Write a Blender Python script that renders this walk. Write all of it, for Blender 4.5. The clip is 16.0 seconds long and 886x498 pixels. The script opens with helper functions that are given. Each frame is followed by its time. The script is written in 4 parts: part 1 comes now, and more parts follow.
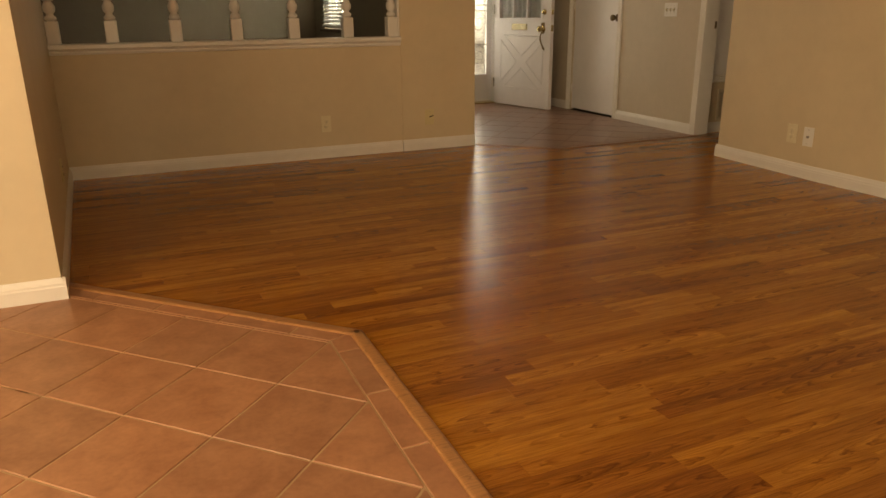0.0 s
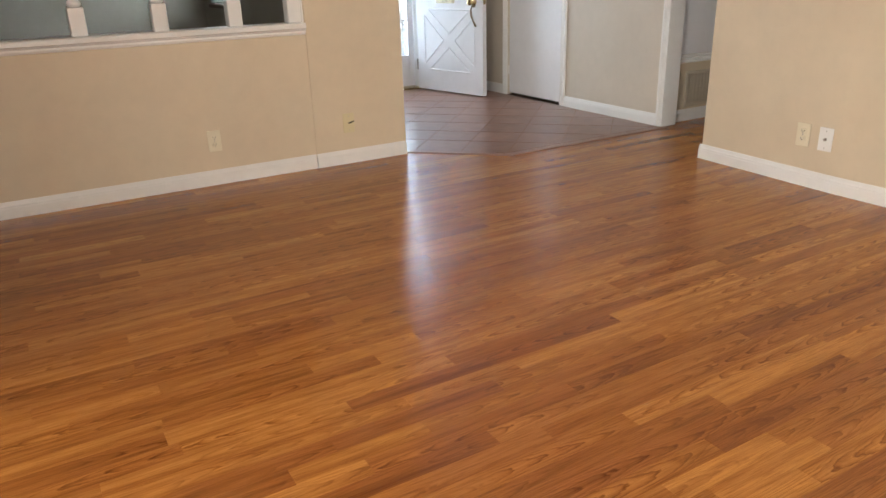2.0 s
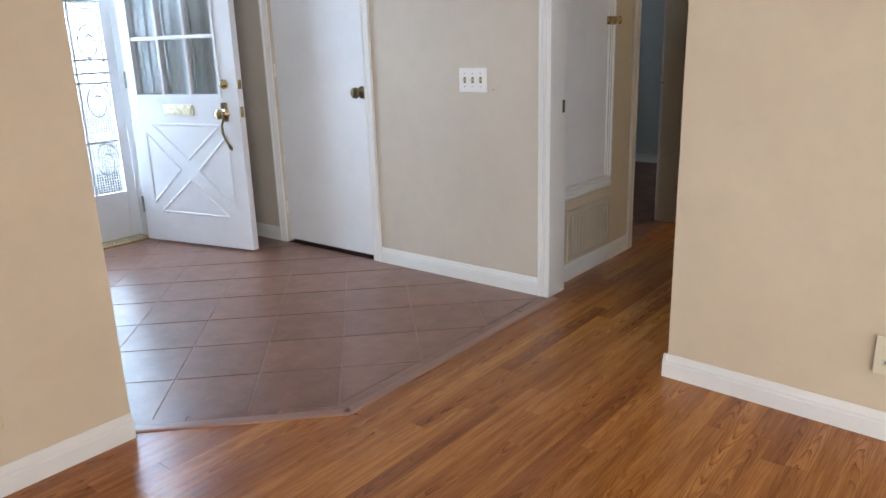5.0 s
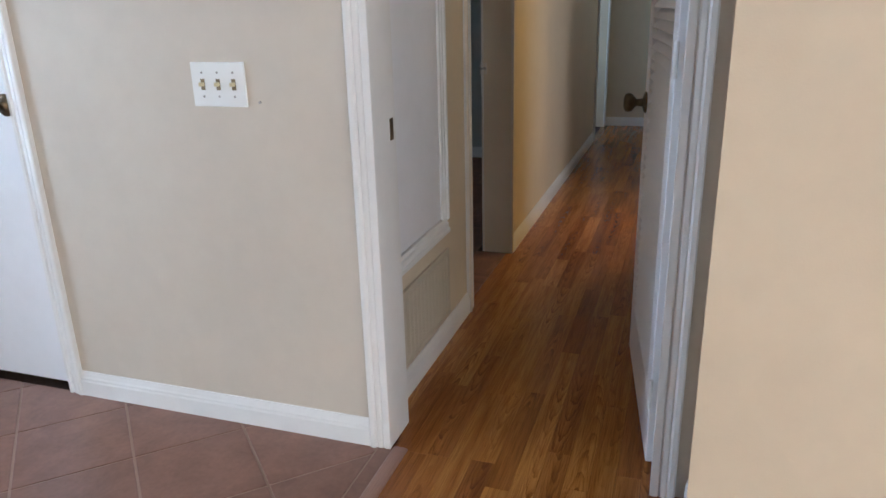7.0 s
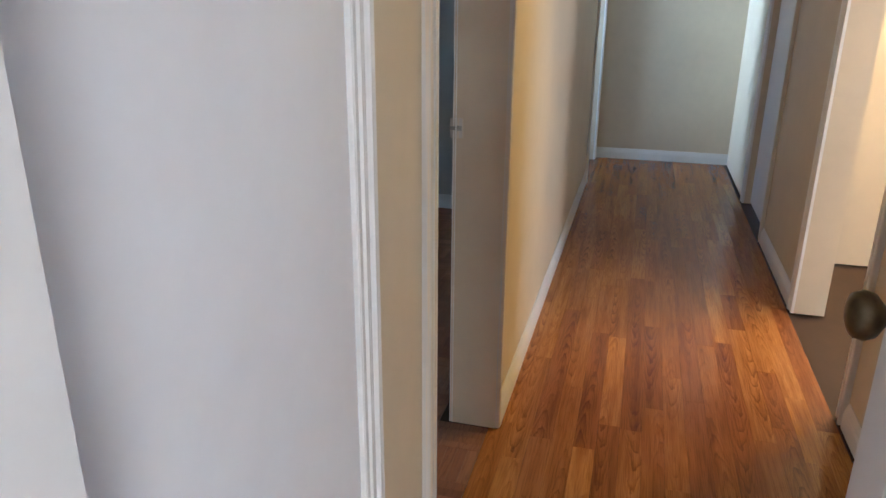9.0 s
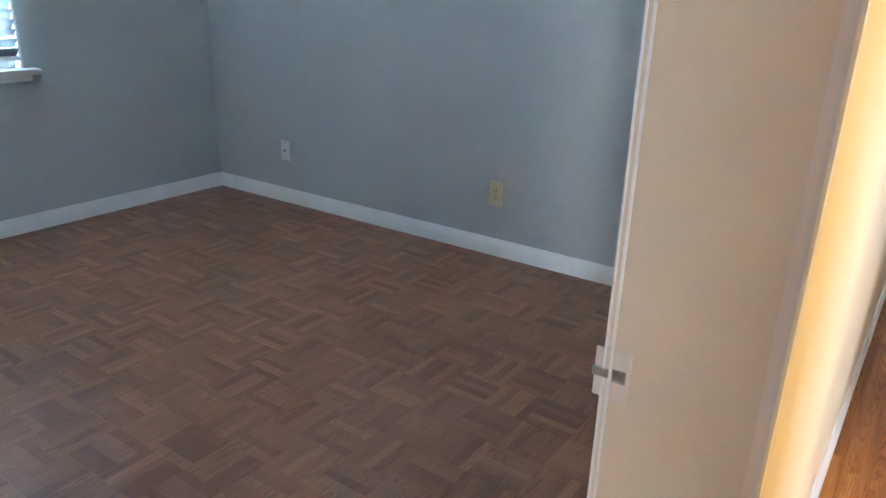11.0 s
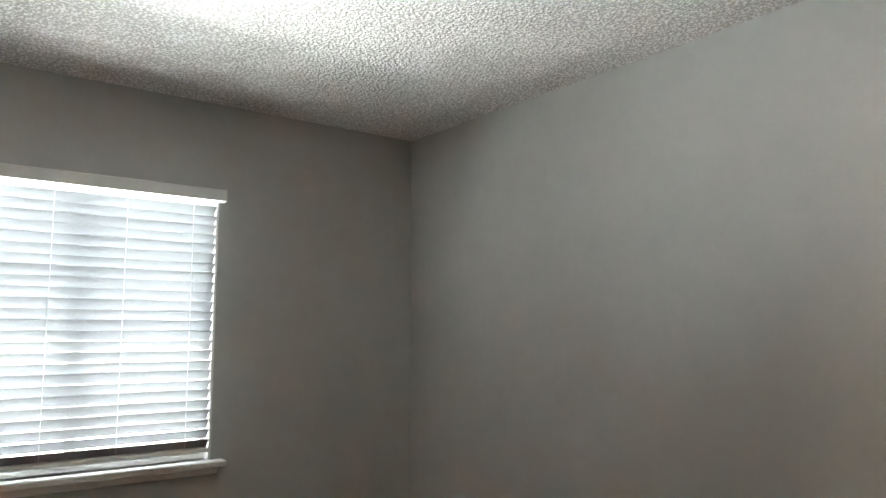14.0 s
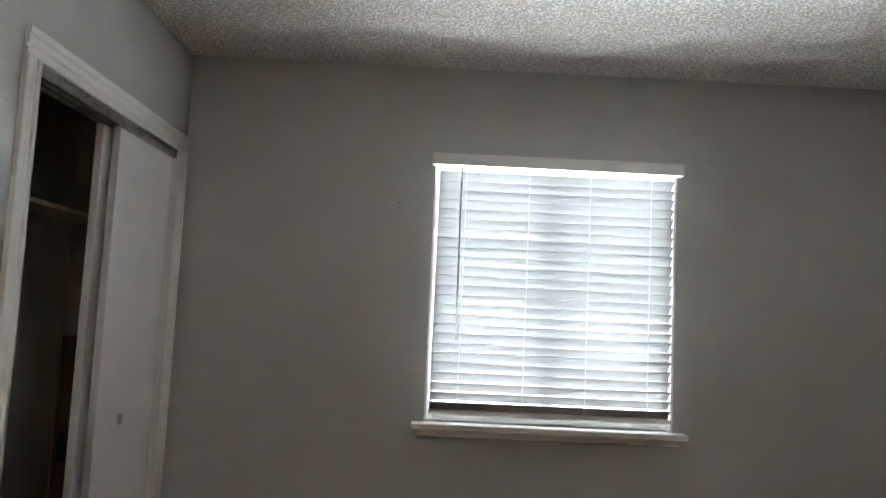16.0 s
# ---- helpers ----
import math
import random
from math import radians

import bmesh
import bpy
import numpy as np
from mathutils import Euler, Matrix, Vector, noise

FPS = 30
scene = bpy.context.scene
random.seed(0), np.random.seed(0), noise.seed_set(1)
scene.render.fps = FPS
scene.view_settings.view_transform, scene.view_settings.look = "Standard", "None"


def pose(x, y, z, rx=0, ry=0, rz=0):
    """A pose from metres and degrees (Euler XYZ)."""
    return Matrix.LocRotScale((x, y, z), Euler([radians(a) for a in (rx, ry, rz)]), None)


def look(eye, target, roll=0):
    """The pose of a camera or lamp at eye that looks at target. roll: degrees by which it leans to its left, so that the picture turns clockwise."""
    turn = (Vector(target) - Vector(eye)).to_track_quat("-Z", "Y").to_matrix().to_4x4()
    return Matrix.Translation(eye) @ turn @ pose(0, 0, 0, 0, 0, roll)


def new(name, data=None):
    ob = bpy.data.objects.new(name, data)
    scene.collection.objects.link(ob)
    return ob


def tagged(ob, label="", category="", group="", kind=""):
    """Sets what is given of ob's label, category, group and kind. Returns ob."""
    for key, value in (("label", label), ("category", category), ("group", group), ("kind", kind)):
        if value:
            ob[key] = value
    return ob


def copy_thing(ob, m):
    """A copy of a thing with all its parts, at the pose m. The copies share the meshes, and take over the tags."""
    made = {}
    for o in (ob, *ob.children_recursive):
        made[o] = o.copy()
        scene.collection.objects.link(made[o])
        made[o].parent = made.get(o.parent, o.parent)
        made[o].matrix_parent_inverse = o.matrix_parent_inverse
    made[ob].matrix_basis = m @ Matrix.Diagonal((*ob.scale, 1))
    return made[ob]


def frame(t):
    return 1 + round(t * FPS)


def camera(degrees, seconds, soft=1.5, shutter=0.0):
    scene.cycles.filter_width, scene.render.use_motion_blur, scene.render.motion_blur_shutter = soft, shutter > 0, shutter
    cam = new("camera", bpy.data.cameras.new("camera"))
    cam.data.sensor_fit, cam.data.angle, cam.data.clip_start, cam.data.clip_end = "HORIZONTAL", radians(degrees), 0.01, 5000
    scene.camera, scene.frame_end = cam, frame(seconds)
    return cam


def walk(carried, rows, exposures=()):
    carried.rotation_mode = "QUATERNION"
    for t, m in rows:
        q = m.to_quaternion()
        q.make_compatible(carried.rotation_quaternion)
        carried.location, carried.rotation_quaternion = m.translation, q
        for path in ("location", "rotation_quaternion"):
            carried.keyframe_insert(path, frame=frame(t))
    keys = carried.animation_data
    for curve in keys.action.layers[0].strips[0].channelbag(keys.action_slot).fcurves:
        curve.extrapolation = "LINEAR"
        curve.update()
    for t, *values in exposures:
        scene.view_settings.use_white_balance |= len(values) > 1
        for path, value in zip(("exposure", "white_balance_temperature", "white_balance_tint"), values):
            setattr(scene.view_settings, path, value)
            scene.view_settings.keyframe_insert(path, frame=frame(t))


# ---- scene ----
cam = camera(63.4, 16.0)
PATH = [
    (0, (1.761, 1.847, 1.008), (2.513, 3.59, 0.378), -0.6),
    (0.5, (1.848, 2.087, 1.039), (2.574, 3.829, 0.377), -1.3),
    (1, (1.938, 2.321, 1.048), (2.705, 4.035, 0.36), -1.5),
    (1.5, (2.073, 2.633, 1.073), (2.925, 4.299, 0.367), -1.6),
    (2, (2.168, 2.914, 1.087), (3.099, 4.529, 0.363), -1.8),
    (2.5, (2.282, 3.233, 1.093), (3.305, 4.795, 0.379), -1.6),
    (3, (2.497, 3.56, 1.103), (3.606, 5.083, 0.431), -1.5),
    (3.5, (2.677, 3.922, 1.122), (3.872, 5.401, 0.502), -1.3),
    (4, (2.84, 4.25, 1.144), (4.13, 5.664, 0.563), -1.1),
    (4.2, (2.929, 4.379, 1.141), (4.254, 5.765, 0.573), -1.2),
    (6.3, (4.018, 5.578, 1.176), (5.747, 6.393, 0.587), -2.0),
    (6.5, (4.16, 5.665, 1.178), (5.911, 6.418, 0.572), -1.8),
    (7, (4.488, 5.8, 1.175), (6.28, 6.415, 0.533), -1.5),
    (7.5, (4.846, 5.909, 1.209), (6.662, 6.432, 0.555), -1.4),
    (8, (5.2, 6.072, 1.207), (7.032, 6.532, 0.549), -1.1),
    (8.2, (5.336, 6.125, 1.207), (7.176, 6.555, 0.556), -1.0),
    (10.3, (6.908, 6.372, 1.25), (8.556, 7.219, 0.496), 2.5),
    (10.5, (7.01, 6.406, 1.245), (8.608, 7.339, 0.487), 1.7),
    (11, (7.201, 6.502, 1.239), (8.738, 7.576, 0.544), 1.7),
    (11.5, (7.348, 6.578, 1.273), (8.847, 7.774, 0.705), 1.7),
    (12, (7.518, 6.638, 1.333), (9.016, 7.906, 0.948), 1.2),
    (12.5, (7.578, 6.685, 1.341), (9.085, 7.99, 1.183), 0.8),
    (13, (7.646, 6.764, 1.427), (9.129, 8.107, 1.434), 0.4),
    (13.5, (7.689, 6.878, 1.424), (9.076, 8.311, 1.564), -0.0),
    (14, (7.748, 6.919, 1.36), (8.948, 8.502, 1.594), -0.1),
    (14.5, (7.831, 6.887, 1.364), (8.746, 8.649, 1.61), 0.6),
    (15, (7.805, 6.914, 1.381), (8.418, 8.805, 1.606), 1.4),
    (15.5, (7.82, 6.897, 1.373), (8.099, 8.868, 1.568), 2.3),
    (16, (7.802, 6.894, 1.288), (7.823, 8.886, 1.467), 2.7),
]

EXPOSURES = [
    (0.0, -1.25, 14500, 17), (0.5, -1.1, 14500, 17), (1.0, -0.55, 11000, 13), (1.5, -0.15, 6300, 9), (3.0, 0.25, 6300, 8),
    (4.2, 0.15, 5900, 8), (6.3, 0.25, 5600, 8), (8.2, 0.7, 5400, 9), (10.3, 2.2, 5300, 6), (11.5, 2.6, 5300, 5),
    (12.5, 2.6, 6800, 9), (13.2, 2.15, 8000, 13), (14.0, 1.8, 8100, 15), (15.0, 1.4, 8000, 17), (16.0, 1.7, 7900, 17),
]
walk(cam, [(t, look(eye, target, roll)) for t, eye, target, roll in PATH], EXPOSURES)

# ---- world and light ----
world = bpy.data.worlds.new("world")
scene.world = world
world.use_nodes = True
wn = world.node_tree.nodes
sky = wn.new("ShaderNodeTexSky")
sky.sky_type = "NISHITA"
sky.sun_disc = False
sky.sun_elevation = radians(48)
sky.sun_rotation = radians(200)
wn["Background"].inputs[1].default_value = 0.15
world.node_tree.links.new(sky.outputs[0], wn["Background"].inputs[0])


def sun(strength, elevation, rotation):
    data = bpy.data.lights.new("sun", "SUN")
    data.energy, data.angle, data.color = strength, radians(0.5), (1.0, 0.95, 0.88)
    ob = new("sun", data)
    e, r = radians(elevation), radians(rotation)
    way = Vector((math.sin(r) * math.cos(e), math.cos(r) * math.cos(e), math.sin(e)))
    ob.rotation_mode = "QUATERNION"
    ob.rotation_quaternion = way.to_track_quat("Z", "Y")
    return ob


def area(name, eye, target, width, height, watts, colour):
    data = bpy.data.lights.new(name, "AREA")
    data.shape, data.size, data.size_y, data.energy, data.color = "RECTANGLE", width, height, watts, colour
    ob = new(name, data)
    m = look(eye, target)
    ob.location = m.translation
    ob.rotation_mode = "QUATERNION"
    ob.rotation_quaternion = m.to_quaternion()
    return ob


sun(3.0, 48, 200)
# Lamp in an unseen, added patio opening; brightens the dining tiles and nearby wall.
area("sky_added_patio", (-0.27, 2.4, 1.15), (2.2, 3.6, 0.4), 2.4, 1.9, 135, (1.0, 0.94, 0.84))
area("sky_south_window", (1.4, -0.42, 1.4), (3.0, 4.0, 0.9), 1.5, 1.2, 90, (1.0, 0.95, 0.87))
area("sky_bedroom_window", (8.36, 10.72, 1.45), (8.36, 9.0, 1.4), 1.3, 1.3, 8, (0.70, 0.86, 1.0))
area("ground_light_bedroom", (8.36, 14.0, -0.15), (8.36, 13.8, 1.5), 6.0, 5.0, 9500, (0.66, 0.84, 1.0))
area("sky_front_door", (5.15, 9.55, 1.2), (5.1, 7.0, 0.6), 0.95, 1.9, 110, (0.70, 0.84, 1.0))
area("sky_den_window", (4.62, 11.3, 1.4), (2.0, 10.5, 1.0), 0.95, 1.1, 80, (0.8, 0.92, 1.0))
area("sky_bath_window", (8.0, 3.86, 1.5), (8.4, 6.0, 1.0), 0.75, 0.9, 15, (1.0, 0.96, 0.92))
area("bath_lamp", (9.3, 4.6, 1.95), (8.2, 6.5, 0.9), 0.5, 0.12, 17, (1.0, 0.64, 0.20))


# ---- materials ----
def mat(name):
    m = bpy.data.materials.new(name)
    m.use_nodes = True
    nt = m.node_tree
    return m, nt, nt.nodes["Principled BSDF"]


def node(nt, kind, **values):
    n = nt.nodes.new(kind)
    for key, value in values.items():
        n.inputs[key].default_value = value
    return n


def coords(nt, scale=(1, 1, 1), use="Object"):
    tc = nt.nodes.new("ShaderNodeTexCoord")
    mp = nt.nodes.new("ShaderNodeMapping")
    mp.inputs["Scale"].default_value = scale
    nt.links.new(tc.outputs[use], mp.inputs["Vector"])
    return mp.outputs[0]


def world_coords(nt, scale=(1, 1, 1)):
    g = nt.nodes.new("ShaderNodeNewGeometry")
    mp = nt.nodes.new("ShaderNodeMapping")
    mp.inputs["Scale"].default_value = scale
    nt.links.new(g.outputs["Position"], mp.inputs["Vector"])
    return mp.outputs[0]


def ramp(nt, source, stops):
    r = nt.nodes.new("ShaderNodeValToRGB")
    nt.links.new(source, r.inputs[0])
    el = r.color_ramp.elements
    while len(el) < len(stops):
        el.new(0.5)
    for e, (p, c) in zip(el, stops):
        e.position, e.color = p, (*c, 1)
    return r.outputs[0]


def mixc(nt, kind, fac, a, b):
    m = nt.nodes.new("ShaderNodeMix")
    m.data_type, m.blend_type = "RGBA", kind
    for socket, v in ((0, fac), (6, a), (7, b)):
        if isinstance(v, (int, float)):
            m.inputs[socket].default_value = v
        elif isinstance(v, tuple):
            m.inputs[socket].default_value = (*v, 1)
        else:
            nt.links.new(v, m.inputs[socket])
    return m.outputs[2]


def maths(nt, op, a, b=0.0):
    m = nt.nodes.new("ShaderNodeMath")
    m.operation = op
    for socket, v in ((0, a), (1, b)):
        if isinstance(v, (int, float)):
            m.inputs[socket].default_value = v
        else:
            nt.links.new(v, m.inputs[socket])
    return m.outputs[0]


def bump(nt, bsdf, height, strength, distance=0.002):
    b = nt.nodes.new("ShaderNodeBump")
    b.inputs["Strength"].default_value, b.inputs["Distance"].default_value = strength, distance
    nt.links.new(height, b.inputs["Height"])
    nt.links.new(b.outputs[0], bsdf.inputs["Normal"])


def paint(name, colour, rough=0.55, stain=0.06, grain=260.0, depth=0.25, smudge=0.0):
    """Painted plaster or wood: faint blotches, roller texture."""
    m, nt, p = mat(name)
    v = world_coords(nt)
    big = node(nt, "ShaderNodeTexNoise", Scale=1.7, Detail=4.0, Roughness=0.6)
    mid = node(nt, "ShaderNodeTexNoise", Scale=14.0, Detail=5.0, Roughness=0.65)
    fine = node(nt, "ShaderNodeTexNoise", Scale=grain, Detail=2.0)
    for n in (big, mid, fine):
        nt.links.new(v, n.inputs["Vector"])
    dark = tuple(c * (1 - 2.2 * stain) for c in colour)
    light = tuple(min(1, c * (1 + stain)) for c in colour)
    c1 = ramp(nt, big.outputs[0], [(0.3, dark), (0.7, light)])
    c2 = ramp(nt, mid.outputs[0], [(0.25, (1 - stain * 1.3 - smudge,) * 3), (0.6, (1, 1, 1))])
    nt.links.new(mixc(nt, "MULTIPLY", 1.0, c1, c2), p.inputs["Base Color"])
    p.inputs["Roughness"].default_value = rough
    bump(nt, p, fine.outputs[0], depth, 0.0012)
    return m


def wood(name, tones, rough=0.3, scale=1.0, along="X", contrast=1.0, arcs=1.0):
    """Sawn wood strips: cathedral arcs and fine pores along one axis, tone and figure by piece."""
    m, nt, p = mat(name)
    g = nt.nodes.new("ShaderNodeNewGeometry")
    info = nt.nodes.new("ShaderNodeObjectInfo")
    rnd = maths(nt, "FRACT", maths(nt, "ADD", g.outputs["Random Per Island"], maths(nt, "MULTIPLY", info.outputs["Random"], 7.31)))
    shift = nt.nodes.new("ShaderNodeCombineXYZ")
    nt.links.new(maths(nt, "MULTIPLY", rnd, 41.0), shift.inputs[0])
    nt.links.new(maths(nt, "MULTIPLY", rnd, 17.0), shift.inputs[1])
    nt.links.new(maths(nt, "MULTIPLY", rnd, 93.0), shift.inputs[2])

    def grain_noise(stretch, size, detail):
        mp = nt.nodes.new("ShaderNodeMapping")
        mp.inputs["Scale"].default_value = tuple(s * scale for s in (stretch if along == "X" else (stretch[1], stretch[0], stretch[2])))
        nt.links.new(g.outputs["Position"], mp.inputs["Vector"])
        add = nt.nodes.new("ShaderNodeVectorMath")
        add.operation = "ADD"
        nt.links.new(mp.outputs[0], add.inputs[0])
        nt.links.new(shift.outputs[0], add.inputs[1])
        n = node(nt, "ShaderNodeTexNoise", Scale=size, Detail=detail, Roughness=0.55)
        nt.links.new(add.outputs[0], n.inputs["Vector"])
        return n.outputs[0]

    figure = grain_noise((1.5, 12.0, 0.0), 1.0, 0.6)
    ragged = grain_noise((18.0, 110.0, 0.0), 1.0, 2.0)
    pores = grain_noise((7.0, 260.0, 0.0), 1.0, 3.0)
    level = maths(nt, "ADD", maths(nt, "MULTIPLY", figure, 26.0 * arcs), maths(nt, "MULTIPLY", ragged, 0.8))
    rings = maths(nt, "FRACT", level)
    base = ramp(nt, rnd, [(k / (len(tones) - 1), c) for k, c in enumerate(tones)])
    c = contrast
    ring = ramp(nt, rings, [(0.0, (1.0,) * 3), (0.07, (1 - 0.62 * c, 1 - 0.70 * c, 1 - 0.76 * c)), (0.20, (1 - 0.15 * c,) * 3), (0.5, (1.06,) * 3), (1.0, (1.0,) * 3)])
    pore = ramp(nt, pores, [(0.32, (1 - 0.34 * c,) * 3), (0.56, (1.05,) * 3)])
    pick = maths(nt, "FRACT", maths(nt, "MULTIPLY", rnd, 5.7))
    amount = nt.nodes.new("ShaderNodeMapRange")
    amount.inputs["From Min"].default_value, amount.inputs["From Max"].default_value = 0.25, 0.6
    amount.inputs["To Min"].default_value, amount.inputs["To Max"].default_value = 0.12, 0.9
    nt.links.new(pick, amount.inputs[0])
    amount = amount.outputs[0]
    out = mixc(nt, "MULTIPLY", 1.0, mixc(nt, "MULTIPLY", amount, base, ring), pore)
    nt.links.new(out, p.inputs["Base Color"])
    p.inputs["Roughness"].default_value = rough
    wear = node(nt, "ShaderNodeTexNoise", Scale=1.3, Detail=2.0)
    nt.links.new(world_coords(nt), wear.inputs["Vector"])
    r = nt.nodes.new("ShaderNodeMapRange")
    r.inputs["To Min"].default_value, r.inputs["To Max"].default_value = rough * 0.85, rough * 1.2
    nt.links.new(wear.outputs[0], r.inputs[0])
    nt.links.new(r.outputs[0], p.inputs["Roughness"])
    bump(nt, p, pores, 0.10, 0.0004)
    return m


def laminate_wood():
    """Printed oak: each strip has its tone, cathedral arcs down its middle and straight grain beside them."""
    m, nt, p = mat("laminate_oak")
    g = nt.nodes.new("ShaderNodeNewGeometry")
    info = nt.nodes.new("ShaderNodeObjectInfo")
    rnd = maths(nt, "FRACT", maths(nt, "ADD", g.outputs["Random Per Island"], maths(nt, "MULTIPLY", info.outputs["Random"], 7.31)))
    r2 = maths(nt, "FRACT", maths(nt, "MULTIPLY", rnd, 13.7))
    r3 = maths(nt, "FRACT", maths(nt, "MULTIPLY", rnd, 31.3))
    sep = nt.nodes.new("ShaderNodeSeparateXYZ")
    nt.links.new(g.outputs["Position"], sep.inputs[0])
    x, y = sep.outputs[0], sep.outputs[1]
    across = maths(nt, "FRACT", maths(nt, "DIVIDE", maths(nt, "ADD", y, 0.45), 0.0635))

    def grain(sx, sy, detail, jump):
        c = nt.nodes.new("ShaderNodeCombineXYZ")
        nt.links.new(maths(nt, "ADD", maths(nt, "MULTIPLY", x, sx), maths(nt, "MULTIPLY", rnd, jump)), c.inputs[0])
        nt.links.new(maths(nt, "MULTIPLY", y, sy), c.inputs[1])
        nt.links.new(maths(nt, "MULTIPLY", r2, 9.0), c.inputs[2])
        n = node(nt, "ShaderNodeTexNoise", Scale=1.0, Detail=detail, Roughness=0.55)
        nt.links.new(c.outputs[0], n.inputs["Vector"])
        return n.outputs[0]

    wander = grain(2.6, 3.0, 1.0, 53.0)
    ragged = grain(26.0, 70.0, 2.0, 31.0)
    pores = grain(9.0, 420.0, 3.0, 71.0)
    broad = grain(2.2, 34.0, 2.0, 17.0)
    centre = maths(nt, "ADD", maths(nt, "MULTIPLY", wander, 1.1), maths(nt, "SUBTRACT", maths(nt, "MULTIPLY", r3, 0.5), 0.30))
    off = maths(nt, "SUBTRACT", across, centre)
    side = maths(nt, "SUBTRACT", maths(nt, "MULTIPLY", maths(nt, "GREATER_THAN", r2, 0.5), 2.0), 1.0)
    run = maths(nt, "MULTIPLY", maths(nt, "MULTIPLY", x, side), 10.5)
    bow = maths(nt, "MULTIPLY", maths(nt, "MULTIPLY", off, off), 13.0)
    level = maths(nt, "ADD", maths(nt, "ADD", run, bow), maths(nt, "MULTIPLY", ragged, 1.15))
    rings = maths(nt, "FRACT", level)
    base = ramp(nt, rnd, [(0.0, (0.27, 0.090, 0.020)), (0.16, (0.44, 0.178, 0.036)), (0.33, (0.34, 0.122, 0.026)), (0.5, (0.50, 0.212, 0.046)), (0.66, (0.38, 0.146, 0.030)), (0.83, (0.29, 0.098, 0.023)), (1.0, (0.46, 0.188, 0.040))])
    ring = ramp(nt, rings, [(0.0, (1.12,) * 3), (0.42, (1.0, 0.97, 0.94)), (0.70, (0.72, 0.64, 0.57)), (0.85, (0.42, 0.31, 0.25)), (0.96, (0.95, 0.92, 0.90)), (1.0, (1.12,) * 3)])
    pore = ramp(nt, pores, [(0.36, (0.72, 0.66, 0.60)), (0.54, (1.06, 1.06, 1.06))])
    cloud = ramp(nt, broad, [(0.3, (0.74, 0.66, 0.60)), (0.58, (1.10, 1.12, 1.12))])
    near = maths(nt, "SUBTRACT", 1.0, maths(nt, "MULTIPLY", maths(nt, "ABSOLUTE", off), 1.5))
    patch = nt.nodes.new("ShaderNodeMapRange")
    patch.inputs["From Min"].default_value, patch.inputs["From Max"].default_value = 0.42, 0.60
    patch.inputs["To Min"].default_value, patch.inputs["To Max"].default_value = 0.06, 1.0
    nt.links.new(grain(1.3, 0.0, 1.0, 89.0), patch.inputs[0])
    amount = maths(nt, "MAXIMUM", maths(nt, "MULTIPLY", near, patch.outputs[0]), 0.10)
    out = mixc(nt, "MULTIPLY", amount, mixc(nt, "MULTIPLY", 1.0, base, cloud), ring)
    nt.links.new(mixc(nt, "MULTIPLY", 1.0, out, pore), p.inputs["Base Color"])
    p.inputs["Roughness"].default_value = 0.23
    p.inputs["Specular IOR Level"].default_value = 0.38
    bump(nt, p, pores, 0.06, 0.0003)
    return m


def streaked_paint(name, tones, rough):
    """Brushed old paint: soft upright streaks worn through to other tones."""
    m, nt, p = mat(name)
    wide = node(nt, "ShaderNodeTexNoise", Scale=1.0, Detail=2.0, Roughness=0.5)
    nt.links.new(world_coords(nt, (75.0, 75.0, 1.3)), wide.inputs["Vector"])
    fine = node(nt, "ShaderNodeTexNoise", Scale=1.0, Detail=4.0, Roughness=0.6)
    nt.links.new(world_coords(nt, (210.0, 210.0, 4.0)), fine.inputs["Vector"])
    c = ramp(nt, wide.outputs[0], [(0.38, tones[0]), (0.48, tones[1]), (0.56, tones[2]), (0.64, tones[0])])
    nt.links.new(mixc(nt, "MULTIPLY", 1.0, c, ramp(nt, fine.outputs[0], [(0.3, (0.93,) * 3), (0.6, (1.0,) * 3)])), p.inputs["Base Color"])
    p.inputs["Roughness"].default_value = rough
    bump(nt, p, fine.outputs[0], 0.2, 0.0008)
    return m


def clay(name, dark, light, rough):
    """Glazed terracotta-coloured tile with cloudy mottling."""
    m, nt, p = mat(name)
    v = world_coords(nt)
    g = nt.nodes.new("ShaderNodeNewGeometry")
    info = nt.nodes.new("ShaderNodeObjectInfo")
    rnd = maths(nt, "FRACT", maths(nt, "ADD", g.outputs["Random Per Island"], info.outputs["Random"]))
    cloud = node(nt, "ShaderNodeTexNoise", Scale=9.0, Detail=6.0, Roughness=0.62, Distortion=0.4)
    spot = node(nt, "ShaderNodeTexNoise", Scale=60.0, Detail=3.0)
    for n in (cloud, spot):
        nt.links.new(v, n.inputs["Vector"])
    c = ramp(nt, cloud.outputs[0], [(0.3, dark), (0.68, light)])
    tone = ramp(nt, rnd, [(0.0, (0.9, 0.9, 0.9)), (1.0, (1.06, 1.04, 1.02))])
    c = mixc(nt, "MULTIPLY", 1.0, c, tone)
    c = mixc(nt, "MULTIPLY", 1.0, c, ramp(nt, spot.outputs[0], [(0.3, (0.9, 0.88, 0.86)), (0.6, (1, 1, 1))]))
    nt.links.new(c, p.inputs["Base Color"])
    p.inputs["Roughness"].default_value = rough
    bump(nt, p, cloud.outputs[0], 0.25, 0.003)
    return m


